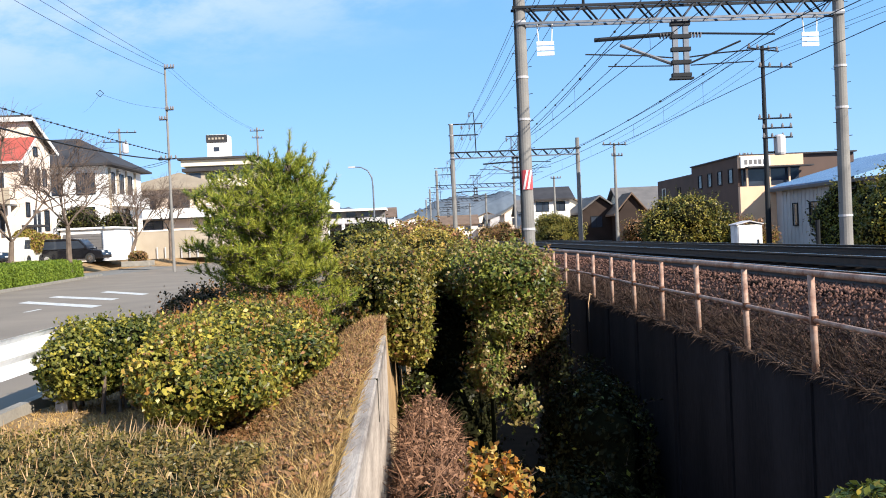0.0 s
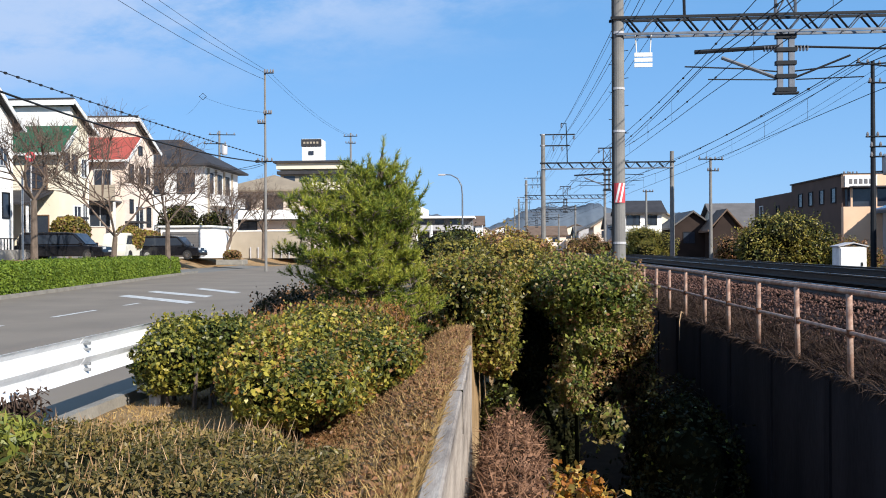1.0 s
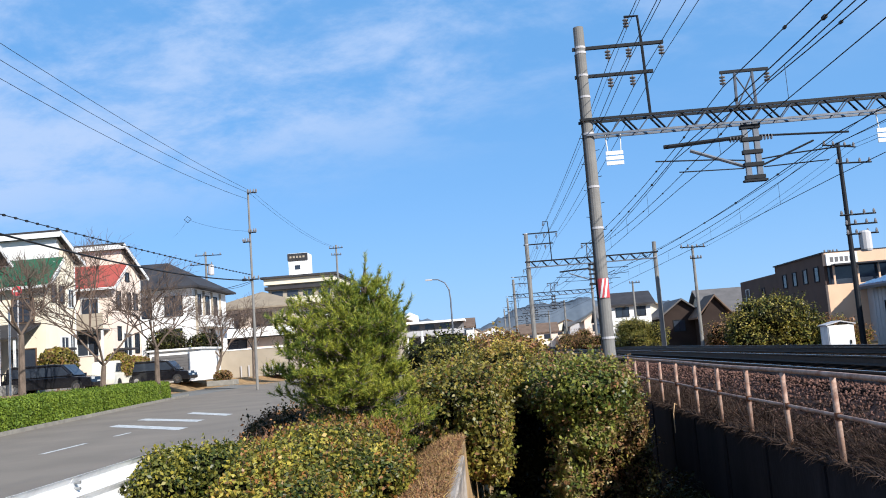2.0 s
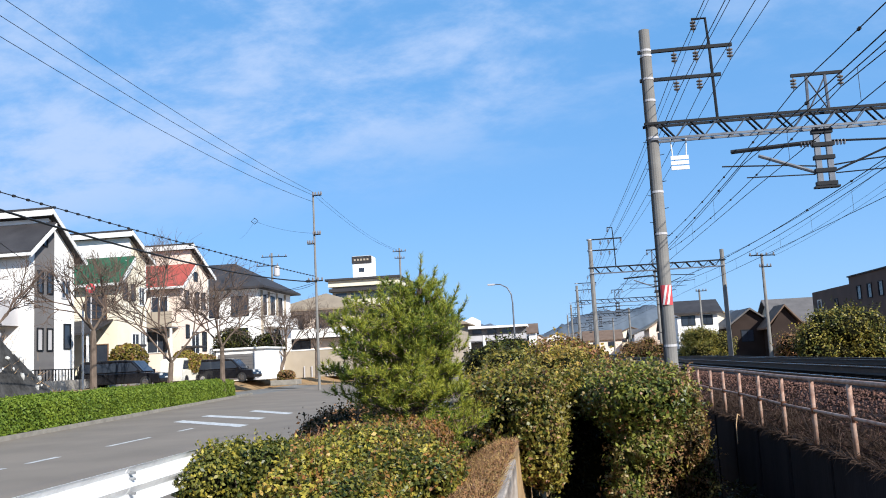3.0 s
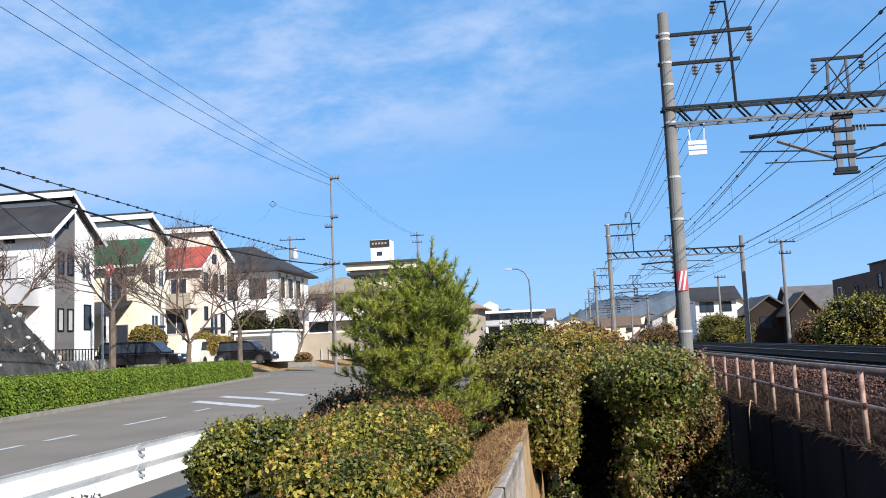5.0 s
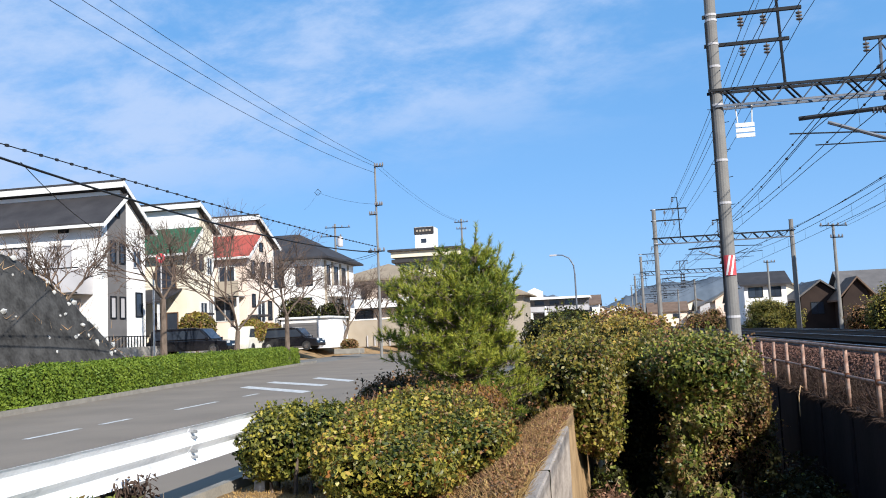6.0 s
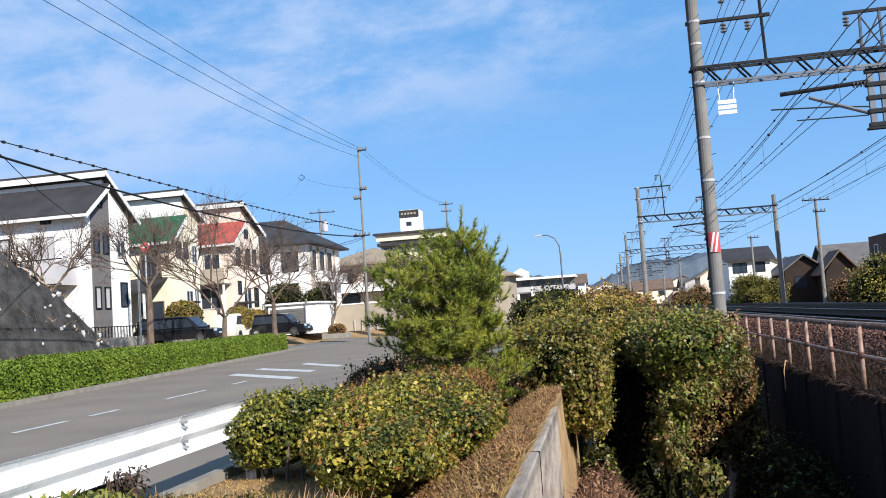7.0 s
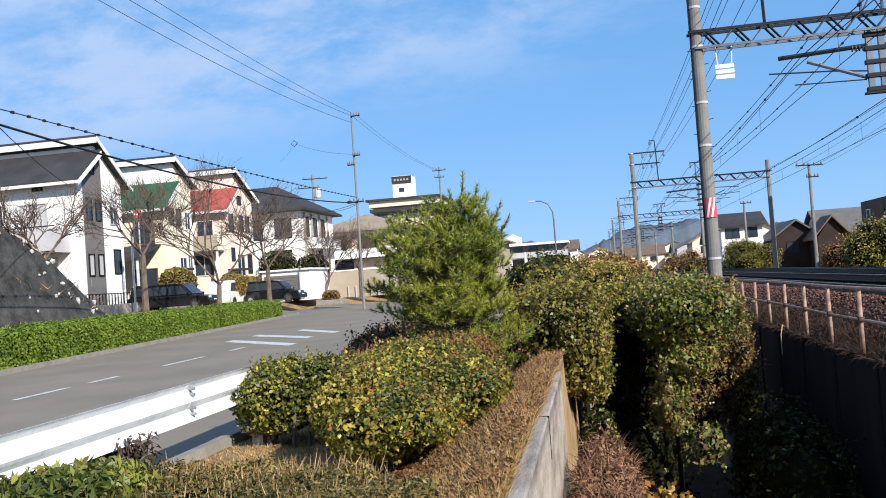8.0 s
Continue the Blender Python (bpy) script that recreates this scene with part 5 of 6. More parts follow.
# ---- houses beyond the road ----
def window(parent, face, c, w, h, frame_mat="whitepaint", bars=1, depth=0.06, pane="glass"):
    """A framed window. face: '+x' or '-y' wall; c: the centre on the wall."""
    def b(u0, u1, z0, z1, d0, d1):
        if face == "+x":
            return boxm(c[0] + d0, c[0] + d1, c[1] + u0, c[1] + u1, c[2] + z0, c[2] + z1)
        if face == "-x":
            return boxm(c[0] - d1, c[0] - d0, c[1] + u0, c[1] + u1, c[2] + z0, c[2] + z1)
        return boxm(c[0] + u0, c[0] + u1, c[1] - d1, c[1] - d0, c[2] + z0, c[2] + z1)
    win = part("window", b(-w / 2, w / 2, -h / 2, h / 2, -0.1, 0.012), pane, parent, "dark glazed window" if pane == "glass" else "window with pale blinds drawn")
    e = 0.06
    for u0, u1, z0, z1 in ((-w / 2 - e, -w / 2, -h / 2 - e, h / 2 + e), (w / 2, w / 2 + e, -h / 2 - e, h / 2 + e), (-w / 2, w / 2, h / 2, h / 2 + e), (-w / 2, w / 2, -h / 2 - e, -h / 2)):
        part("frame", b(u0, u1, z0, z1, -0.02, depth), frame_mat, win)
    for k in range(bars):
        u = -w / 2 + w * (k + 1) / (bars + 1)
        part("mullion", b(u - 0.025, u + 0.025, -h / 2, h / 2, 0.0, 0.035), frame_mat, win)
    return win


def roof_slab(parent, p0, p1, x0, x1, t, material, fascia):
    """A sloping roof between two (y, z) lines, running from x0 to x1, with pale boards at its verge and eave."""
    (ya, za), (yb, zb) = p0, p1
    r = part("roof", prismm([(ya, za), (yb, zb), (yb, zb + t), (ya, za + t)], "x", x0, x1), material, parent)
    part("verge_board", prismm([(ya, za - 0.16), (yb, zb - 0.16), (yb, zb + t - 0.09), (ya, za + t - 0.09)], "x", x1 + 0.002, x1 + 0.05), fascia, r)
    low = (ya, za) if za < zb else (yb, zb)
    s = -1 if low[0] == min(ya, yb) else 1
    part("gutter", boxm(x0, x1 + 0.05, min(low[0] + s * 0.004, low[0] + s * 0.12), max(low[0] + s * 0.004, low[0] + s * 0.12), low[1] - 0.08, low[1] + 0.08), fascia, r)
    return r


def split_house(label, y0, ym, y1, base, ze, zr, zt, ze2, wall, upper, roof, stripe=None, depth=9.0, X=-27.0):
    """A house with its end wall towards the road: a lower front slope, then a raised wall with a roof falling away behind."""
    h = thing("house", label, "house", group="houses along the street")
    part("wall", prismm([(y0, base), (y1, base), (y1, ze2), (ym, zt), (ym, zr), (y0, ze)], "x", X - depth, X), wall, h)
    part("upper_wall", boxm(X - depth, X + 0.01, ym - 0.02, ym + 0.3, zr - 0.3, zt - 0.05), upper, h)
    sl = (zr - ze) / (ym - y0)
    roof_slab(h, (y0 - 0.55, ze - 0.55 * sl + 0.02), (ym - 0.02, zr + 0.02), X - depth - 0.4, X + 0.45, 0.2, roof, "whitepaint")
    s2 = (zt - ze2) / (y1 - ym)
    roof_slab(h, (ym - 0.4, zt + 0.4 * s2 + 0.02), (y1 + 0.5, ze2 - 0.5 * s2 + 0.02), X - depth - 0.4, X + 0.45, 0.22, "roofdark", "whitepaint")
    part("clerestory_board", boxm(X - depth - 0.4, X + 0.45, ym - 0.45, ym - 0.40, zt + 0.4 * s2 - 0.22, zt + 0.4 * s2 + 0.10), "whitepaint", h)
    if stripe:
        part("panel", prismm([(stripe[0], base), (stripe[1], base), (stripe[1], zr - 0.1), (ym, zr - 0.1), (stripe[0], ze + (stripe[0] - y0) * sl - 0.1)], "x", X - 0.05, X + 0.03), "wallgrey", h, "grey siding panel up the end wall")
    part("downpipe", tubem([(X + 0.06, y1 - 0.15, base), (X + 0.06, y1 - 0.15, ze2 - 0.3)], 0.045, 6), "whitepaint", h)
    return h


h1 = split_house("white three-storey house with dark roof and grey stripe", 41.9, 43.7, 46.2, 0.9, 8.45, 9.85, 10.3, 8.45, "wallwhite", "wallwhite", "roofdark", (42.4, 44.2))
for z in (6.75, 3.7):
    for y in (42.85, 43.75):
        window(h1, "+x", (-26.96, y, z), 0.42, 1.1, "darksteel", 0, pane="glass" if z > 5 else "wallbluegrey")
window(h1, "+x", (-26.96, 43.3, 9.0), 0.3, 0.5, "darksteel", 0)
window(h1, "+x", (-27.0, 45.5, 3.9), 0.6, 1.3, "darksteel", 0)
window(h1, "+x", (-27.0, 45.3, 6.5), 0.7, 0.9, "wallbluegrey", 1)
window(h1, "-y", (-29.6, 41.9, 6.5), 1.5, 1.2, "wallbluegrey", 1, pane="wallbluegrey")
window(h1, "-y", (-32.5, 41.9, 6.5), 1.9, 1.3, "darksteel", 1, pane="wallbluegrey")
window(h1, "-y", (-29.2, 41.9, 3.2), 1.7, 1.9, "wallbluegrey", 1, pane="wallbluegrey")
window(h1, "-y", (-29.3, 41.9, 8.05), 0.5, 0.35, "darksteel", 0)
bal = part("balcony", boxm(-33.8, -27.6, 40.6, 40.68, 4.5, 5.7), "wallbluegrey", h1, "pale grey balcony panel")
part("floor_slab", boxm(-33.8, -27.6, 40.68, 41.9, 4.4, 4.52), "wallgrey", bal)
part("side_panel", boxm(-27.6, -27.52, 40.6, 41.9, 4.4, 5.7), "wallbluegrey", bal)
part("handrail", tubem([(-33.8, 40.6, 5.78), (-27.55, 40.6, 5.78)], 0.04, 6), "darksteel", bal)

h2 = split_house("cream house with a green front roof", 51.2, 52.7, 55.0, 0.9, 7.7, 9.0, 10.45, 9.25, "wallcream", "wallwhite", "roofgreen", depth=10)
window(h2, "+x", (-27, 52.2, 6.9), 0.5, 1.0, "darksteel", 0)
window(h2, "+x", (-27, 53.2, 6.9), 0.5, 1.0, "darksteel", 0)
window(h2, "+x", (-27, 53.5, 3.6), 0.9, 1.2, "whitepaint", 1)
window(h2, "-y", (-28.4, 51.2, 5.9), 1.3, 1.4, "timber", 1)
window(h2, "-y", (-31.5, 51.2, 5.9), 1.6, 1.4, "whitepaint", 1)
porch = part("porch_roof", prismm([(48.4, 4.1), (51.2, 5.0), (51.2, 5.12), (48.4, 4.22)], "x", -34, -27.3), "roofdark", h2, "dark lean-to carport roof")
for x in (-27.5, -30.5, -33.8):
    part("post", boxm(x - 0.06, x + 0.06, 48.5, 48.62, 0.9, 4.1), "whitepaint", porch)
part("wall", boxm(-33.9, -31.0, 50.5, 50.6, 0.9, 3.2), "timber", porch, "dark timber screen under the carport")

h3 = split_house("pale pink house with a red front roof", 60.5, 62.3, 65.6, 0.9, 8.15, 9.5, 10.8, 9.1, "wallpink", "wallpink", "roofred", depth=11)
window(h3, "+x", (-27, 61.6, 7.0), 0.6, 1.2, "darksteel", 0)
window(h3, "+x", (-27, 63.4, 7.0), 0.6, 1.2, "darksteel", 0)
window(h3, "+x", (-27, 64.6, 7.0), 0.6, 1.2, "darksteel", 0)
window(h3, "+x", (-27, 63.0, 3.8), 1.4, 1.6, "whitepaint", 1)
window(h3, "-y", (-28.6, 60.5, 6.6), 1.2, 1.1, "whitepaint", 1)
window(h3, "-y", (-28.8, 60.5, 3.9), 1.5, 1.5, "whitepaint", 1)
window(h3, "-y", (-32.0, 60.5, 6.3), 1.6, 1.3, "whitepaint", 1)

# entrance recesses, lower windows, meters and a terrace roof of the two middle houses
for h, X0, y, z0, z1, w in ((h2, -27, 51.9, 0.9, 3.1, 0.9), (h3, -27, 61.4, 0.9, 3.1, 1.0)):
    dr_ = part("door", boxm(X0 - 0.05, X0 + 0.03, y - w / 2, y + w / 2, z0, z1), "timber", h, "dark brown front door")
    part("door_frame", boxm(X0, X0 + 0.05, y - w / 2 - 0.08, y + w / 2 + 0.08, z1 + 0.004, z1 + 0.1), "whitepaint", dr_)
    part("porch_canopy", bevelled(boxm(X0 + 0.004, X0 + 1.1, y - 0.9, y + 0.9, z1 + 0.25, z1 + 0.4), 0.03), "roofdark", h, "dark flat canopy over the door")
for y, z, w, hh in ((54.4, 6.7, 0.7, 1.1), (54.5, 3.7, 0.6, 1.3), (52.6, 8.6, 0.5, 0.5)):
    window(h2, "+x", (-27, y, z), w, hh, "whitepaint", 1)
for x, z, w, hh in ((-28.4, 2.6, 1.5, 1.9), (-31.6, 2.6, 1.7, 1.9)):
    window(h2, "-y", (x, 51.2, z), w, hh, "timber", 1)
for y, z, w, hh in ((64.7, 3.9, 0.7, 1.4), (61.6, 4.6, 0.5, 0.9), (63.2, 8.8, 0.6, 0.6)):
    window(h3, "+x", (-27, y, z), w, hh, "darksteel", 1)
bal3 = part("balcony", boxm(-31.5, -27.2, 59.3, 59.4, 4.9, 6.0), "walltan", h3, "tan balcony panel")
part("balcony_floor", boxm(-31.5, -27.2, 59.4, 60.497, 4.8, 4.92), "wallgrey", bal3)
for x in (-31.4, -27.3):
    part("balcony_post", boxm(x - 0.07, x + 0.07, 59.4, 59.54, 0.9, 4.8), "whitepaint", bal3)
terrace = part("terrace_roof", prismm([(58.0, 3.3), (60.497, 3.9), (60.497, 3.98), (58.0, 3.38)], "x", -33.5, -31.7), "roofbrown", h3, "brown lean-to terrace roof")
part("post", boxm(-31.86, -31.74, 58.05, 58.17, 0.9, 3.3), "timber", terrace)
for y in (52.9, 62.2):
    part("meter_box", bevelled(boxm(-27 + 0.003, -26.86, y - 0.2, y + 0.2, 1.9, 2.5), 0.02), "wallbluegrey", h2 if y < 58 else h3, "grey meter box")


def hip_house(label, x0, x1, y0, y1, base, ze, zr, wall, roof, over=0.7, ridge=0.3, windows=()):
    h = thing("house", label, "house", group="houses along the street")
    part("wall", boxm(x0, x1, y0, y1, base, ze), wall, h)
    bm = bmesh.new()
    a = [bm.verts.new(p) for p in ((x0 - over, y0 - over, ze), (x1 + over, y0 - over, ze), (x1 + over, y1 + over, ze), (x0 - over, y1 + over, ze))]
    b = [bm.verts.new((v.co.x, v.co.y, ze + 0.16)) for v in a]
    cx, cy = (x0 + x1) / 2, (y0 + y1) / 2
    if x1 - x0 > y1 - y0:
        k = (x1 - x0) * ridge
        r = [bm.verts.new((cx - k, cy, zr)), bm.verts.new((cx + k, cy, zr))]
        tops = ((b[0], b[1], r[1], r[0]), (b[1], b[2], r[1]), (b[2], b[3], r[0], r[1]), (b[3], b[0], r[0]))
    else:
        k = (y1 - y0) * ridge
        r = [bm.verts.new((cx, cy - k, zr)), bm.verts.new((cx, cy + k, zr))]
        tops = ((b[0], b[1], r[0]), (b[1], b[2], r[1], r[0]), (b[2], b[3], r[1]), (b[3], b[0], r[0], r[1]))
    for f in tops:
        bm.faces.new(f)
    bm.faces.new(a[::-1])
    for i in range(4):
        bm.faces.new((a[i], a[(i + 1) % 4], b[(i + 1) % 4], b[i]))
    part("roof", bm, roof, h)
    for face, u, z, w, hh in windows:
        c = (x1, u, z) if face == "+x" else ((x0, u, z) if face == "-x" else (u, y0, z))
        window(h, face, c, w, hh, "darksteel", 1)
    return h


h4 = hip_house("white two-storey house with a dark hipped roof", -35, -24.6, 70.5, 79.5, 0.9, 8.3, 11.1, "wallwhite", "roofdark", 0.8, 0.15,
               [("+x", 72, 7.0, 0.9, 1.6), ("+x", 74.2, 7.0, 0.9, 1.6), ("+x", 76.4, 7.0, 0.9, 1.6), ("-y", -26.2, 6.9, 1.4, 1.6), ("-y", -29.0, 6.9, 1.8, 1.6), ("-y", -26.4, 4.2, 1.6, 1.6), ("+x", 75, 4.0, 1.8, 1.8)])
for y in (71.2, 73.1, 75.3, 77.6):
    part("pilaster", boxm(-24.6, -24.45, y - 0.1, y + 0.1, 0.9, 8.2), "walltan", h4)
part("balcony", boxm(-24.6, -23.6, 71.5, 78.5, 5.1, 6.0), "wallwhite", h4, "white balcony parapet")

h5 = hip_house("older house with a tan tiled roof and white balcony", -27.5, -18.5, 84.0, 93.0, 0.9, 7.0, 8.9, "wallpink", "rooftan", 0.9, 0.2,
               [("-y", -25.6, 5.9, 1.8, 1.4), ("-y", -22.4, 5.9, 1.8, 1.4), ("-y", -25.0, 3.4, 1.8, 1.4), ("+x", 87, 5.8, 1.6, 1.4)])
part("balcony", boxm(-27.2, -19.0, 82.8, 82.95, 4.3, 5.2), "wallwhite", h5, "white balcony parapet")
part("balcony_floor", boxm(-27.2, -19.0, 82.95, 84.0, 4.2, 4.35), "wallgrey", h5)
hip_house("low house with a brown roof behind the pine", -17.5, -10.5, 98, 106, 0.4, 5.4, 7.4, "walltan", "rooftan", 0.8, 0.2, [("-y", -15.5, 4.2, 1.6, 1.2), ("-y", -12.5, 4.2, 1.6, 1.2)])

rw = part("garden_wall", bevelled(boxm(-27.0, -17.3, 76.6, 76.9, 0.6, 3.0), 0.02), "walltan")
tagged(rw, "pinkish rendered garden wall along the side street", "garden wall")
part("wall_cap", boxm(-27.05, -17.25, 76.55, 76.95, 3.004, 3.1), "wallwhite", rw)
for k in range(6):
    part("fence_rail", boxm(-22.6 + 0.7 * k, -22.5 + 0.7 * k, 76.45, 76.54, 0.6, 1.6), "wallbluegrey", rw)

# white garage
gar = thing("garage", "small white garage with a grey roller door", "garage")
part("wall", boxm(-25.2, -21.4, 62.5, 67.0, 0.8, 3.05), "wallwhite", gar)
part("roof", bevelled(boxm(-25.35, -21.25, 62.3, 67.2, 3.054, 3.2), 0.03), "whitepaint", gar)
door = part("roller_door", boxm(-25.0, -22.3, 62.44, 62.497, 0.9, 2.75), "wallgrey", gar, "grey roller door")
for k in range(9):
    part("slat", boxm(-25.0, -22.3, 62.41, 62.437, 0.95 + 0.2 * k, 1.1 + 0.2 * k), "wallgrey", door)

# clipped garden trees in front of the houses
for x, y, z, r, kind, lab in ((-25.6, 49.8, 2.5, 1.0, "olive", "round clipped garden tree with rusty foliage"), (-25.0, 56.5, 2.2, 0.9, "olive", "round clipped garden shrub"), (-24.8, 59.2, 1.9, 0.9, "olive", "bushy garden shrub before the pink house"),
                              (-23.3, 69.0, 3.2, 1.3, "dark", "dark evergreen garden tree"), (-26.2, 68.6, 3.6, 1.5, "dark", "dark evergreen garden tree"), (-26.6, 53.8, 1.6, 0.55, "dark", "small dark clipped shrub")):
    b = shrub("garden_tree", lab, (x, y, z), (r, r, r * 0.95), [(kind, 2200), ("brownleaf" if kind == "olive" else "green", 1200)], 0.9, -0.95, int(-x * 3 + y), (0.17, 0.11), stems=False, category="tree", ground=0.9)
    part("trunk", tubem([(0, 0, 0.9 - z - 0.1), (0, 0, 0)], 0.09, 7), "bark", b)

# low garden fence and boundary wall in front of the houses
fence = thing("garden_fence", "low dark metal fence on a block wall", "fence")
part("base_wall", boxm(-25.9, -25.7, 38.5, 60, 0.7, 1.5), "concrete", fence)
part("top_rail", boxm(-25.83, -25.77, 38.5, 46, 2.05, 2.1), "darksteel", fence)
for k in range(26):
    part("picket", boxm(-25.82, -25.78, 38.5 + 0.3 * k, 38.54 + 0.3 * k, 1.5, 2.05), "darksteel", fence)

# red sign on a pole
sg = thing("traffic_sign", "red round road sign on a thin pole", "traffic sign", (-24.0, 42.7, 0))
part("pole", tubem([(0, 0, 0.8), (0, 0, 6.4)], 0.04, 6), "wallbluegrey", sg)
part("sign_plate", tubem([(0, -0.06, 6.2), (0, -0.10, 6.2)], 0.26, 16), "redpaint", sg)
part("bar", boxm(-0.18, 0.18, -0.108, -0.102, 6.15, 6.25), "whitepaint", sg)
pl = thing("lamp_post", "thin white pole in front of the white house", "pole", (-25.2, 44.0, 0.8))
part("pole", tubem([(0, 0, 0), (0, 0, 4.8)], 0.055, 6), "whitepaint", pl)

# netted rubble mound
def mound_z(x, y):
    crest = float(np.interp(y, [27, 28.8, 31.7, 34.7, 36.0], [5.2, 4.95, 3.6, 1.5, 0.3]))
    return max(ground_z(x, y) - 0.05, crest * smooth(20.0, 22.0, -x)) + 0.15 * noise.noise(Vector((x * 0.9, y * 0.9, 3)))


mv, mf = [], []
nxm, nym = 26, 34
for j in range(nym):
    for i in range(nxm):
        x = -33.5 + 13.0 * i / (nxm - 1)
        y = 21.0 + 14.6 * j / (nym - 1)
        mv.append((x, y, mound_z(x, y)))
for j in range(nym - 1):
    for i in range(nxm - 1):
        mf.append((j * nxm + i, j * nxm + i + 1, (j + 1) * nxm + i + 1, (j + 1) * nxm + i))
mound = part("rubble_mound", (mv, mf), "net", smooth=True)
tagged(mound, "steep mound of rubble under dark netting", "mound")
stone_meshes = []
for k in range(6):
    bm = bmesh.new()
    bmesh.ops.create_icosphere(bm, subdivisions=1, radius=0.06 + 0.02 * k)
    for v in bm.verts:
        v.co *= float(rng.uniform(0.75, 1.15))
    stone_meshes.append(bm)
for k in range(260):
    x, y = float(rng.uniform(-26.5, -20.6)), float(rng.uniform(23.0, 35.0))
    z = mound_z(x, y)
    if z < 1.2:
        continue
    b = stone_meshes[k % 6]
    if isinstance(b, bmesh.types.BMesh):
        ob = part("stone", b, "stone", mound)
        stone_meshes[k % 6] = ob.data
    else:
        ob = new("stone", b)
        ob.parent = mound
    ob.location = (x, y, z)
    ob.rotation_euler = (float(rng.uniform(0, 3)), float(rng.uniform(0, 3)), float(rng.uniform(0, 3)))
    ob.scale = (1, 0.8, 0.7)
n = 2600
idx = rng.integers(0, len(mv), n)
mp_ = np.array(mv)[idx] + rng.normal(0, 0.25, (n, 3)) * (1, 1, 0)
part("dead_grass", blades(mp_, np.stack([rng.normal(0, 0.6, n), rng.normal(0, 0.6, n), np.full(n, 0.7)], 1), 0.35, 0.03), "drystem", mound)["kind"] = "stuff"


# ---- parked cars ----
def car(at, turn, length, height, body, label, hood=0.28):
    c = thing("car", label, "car", at)
    c.rotation_euler = (0, 0, turn)
    L, H = length, height
    belt = 0.55 * H
    low = [(-L / 2, 0.25), (L / 2 - 0.05, 0.25), (L / 2, 0.5), (L / 2 - 0.08, belt * 0.88), (L / 2 - hood * L, belt), (-L / 2 + 0.05, belt), (-L / 2 - 0.02, 0.6)]
    part("body", bevelled(prismm(low, "y", -0.85, 0.85), 0.05), body, c)
    cab_ = [(-L / 2 + 0.1, belt), (L / 2 - hood * L + 0.05, belt), (L / 2 - hood * L - 0.55, H - 0.06), (L / 2 - hood * L - 1.0, H), (-L / 2 + 0.55, H), (-L / 2 + 0.22, H - 0.12)]
    part("cabin", bevelled(prismm(cab_, "y", -0.74, 0.74), 0.06), body, c)
    for s in (-1, 1):
        gl = [(-L / 2 + 0.4, belt + 0.06), (L / 2 - hood * L - 0.12, belt + 0.06), (L / 2 - hood * L - 0.62, H - 0.16), (-L / 2 + 0.6, H - 0.16)]
        part("side_window", prismm(gl, "y", s * 0.742 if s > 0 else -0.752, s * 0.752 if s > 0 else -0.742), "glass", c)
        for wx in (-L / 2 + 0.75, L / 2 - 0.8):
            w = part("wheel", tubem([(wx, s * 0.68, 0.31), (wx, s * 0.86, 0.31)], 0.31, 16), "rubber", c)
            part("rim", tubem([(wx, s * 0.862, 0.31), (wx, s * 0.875, 0.31)], 0.19, 12), "chrome", w)
        part("headlight", bevelled(boxm(L / 2 - 0.16, L / 2 - 0.02, s * 0.55 - 0.16, s * 0.55 + 0.16, 0.62, 0.76), 0.03), "headlamp", c)
        part("mirror", bevelled(boxm(L / 2 - hood * L - 0.2, L / 2 - hood * L, s * 0.88 - 0.07, s * 0.88 + 0.07, belt, belt + 0.14), 0.03), body, c)
    part("windscreen", prismm([(L / 2 - hood * L + 0.03, belt + 0.05), (L / 2 - hood * L + 0.05, belt + 0.05), (L / 2 - hood * L - 0.5, H - 0.08), (L / 2 - hood * L - 0.53, H - 0.1)], "y", -0.62, 0.62), "glass", c)
    part("number_plate", boxm(L / 2 + 0.0, L / 2 + 0.015, -0.17, 0.17, 0.42, 0.56), "whitepaint", c)
    part("bumper", bevelled(boxm(L / 2 - 0.12, L / 2 + 0.03, -0.82, 0.82, 0.26, 0.5), 0.04), body, c)
    return c


car((-23.9, 46.0, 0.88), 0.0, 4.9, 1.55, "carblack", "black estate car parked behind the hedge", 0.22)
car((-22.6, 58.0, 0.78), 0.0, 4.3, 1.60, "carblack", "black hatchback parked beside a white van", 0.22)
van = car((-25.2, 56.2, 0.80), 1.57, 3.3, 1.75, "carwhite", "small white van parked nose out", 0.12)
isl = part("planter", bevelled(boxm(-20.9, -18.9, 62.0, 63.2, 0.3, 0.68), 0.05), "kerb")
tagged(isl, "low concrete traffic island with planting", "planter")
shrub("planter_shrub", "small dry shrub on the traffic island", (-19.9, 62.6, 0.95), (0.65, 0.5, 0.42), [("brownleaf", 700), ("olive", 500)], 0.9, -0.7, 71, (0.12, 0.08), stems=False, ground=0.7)


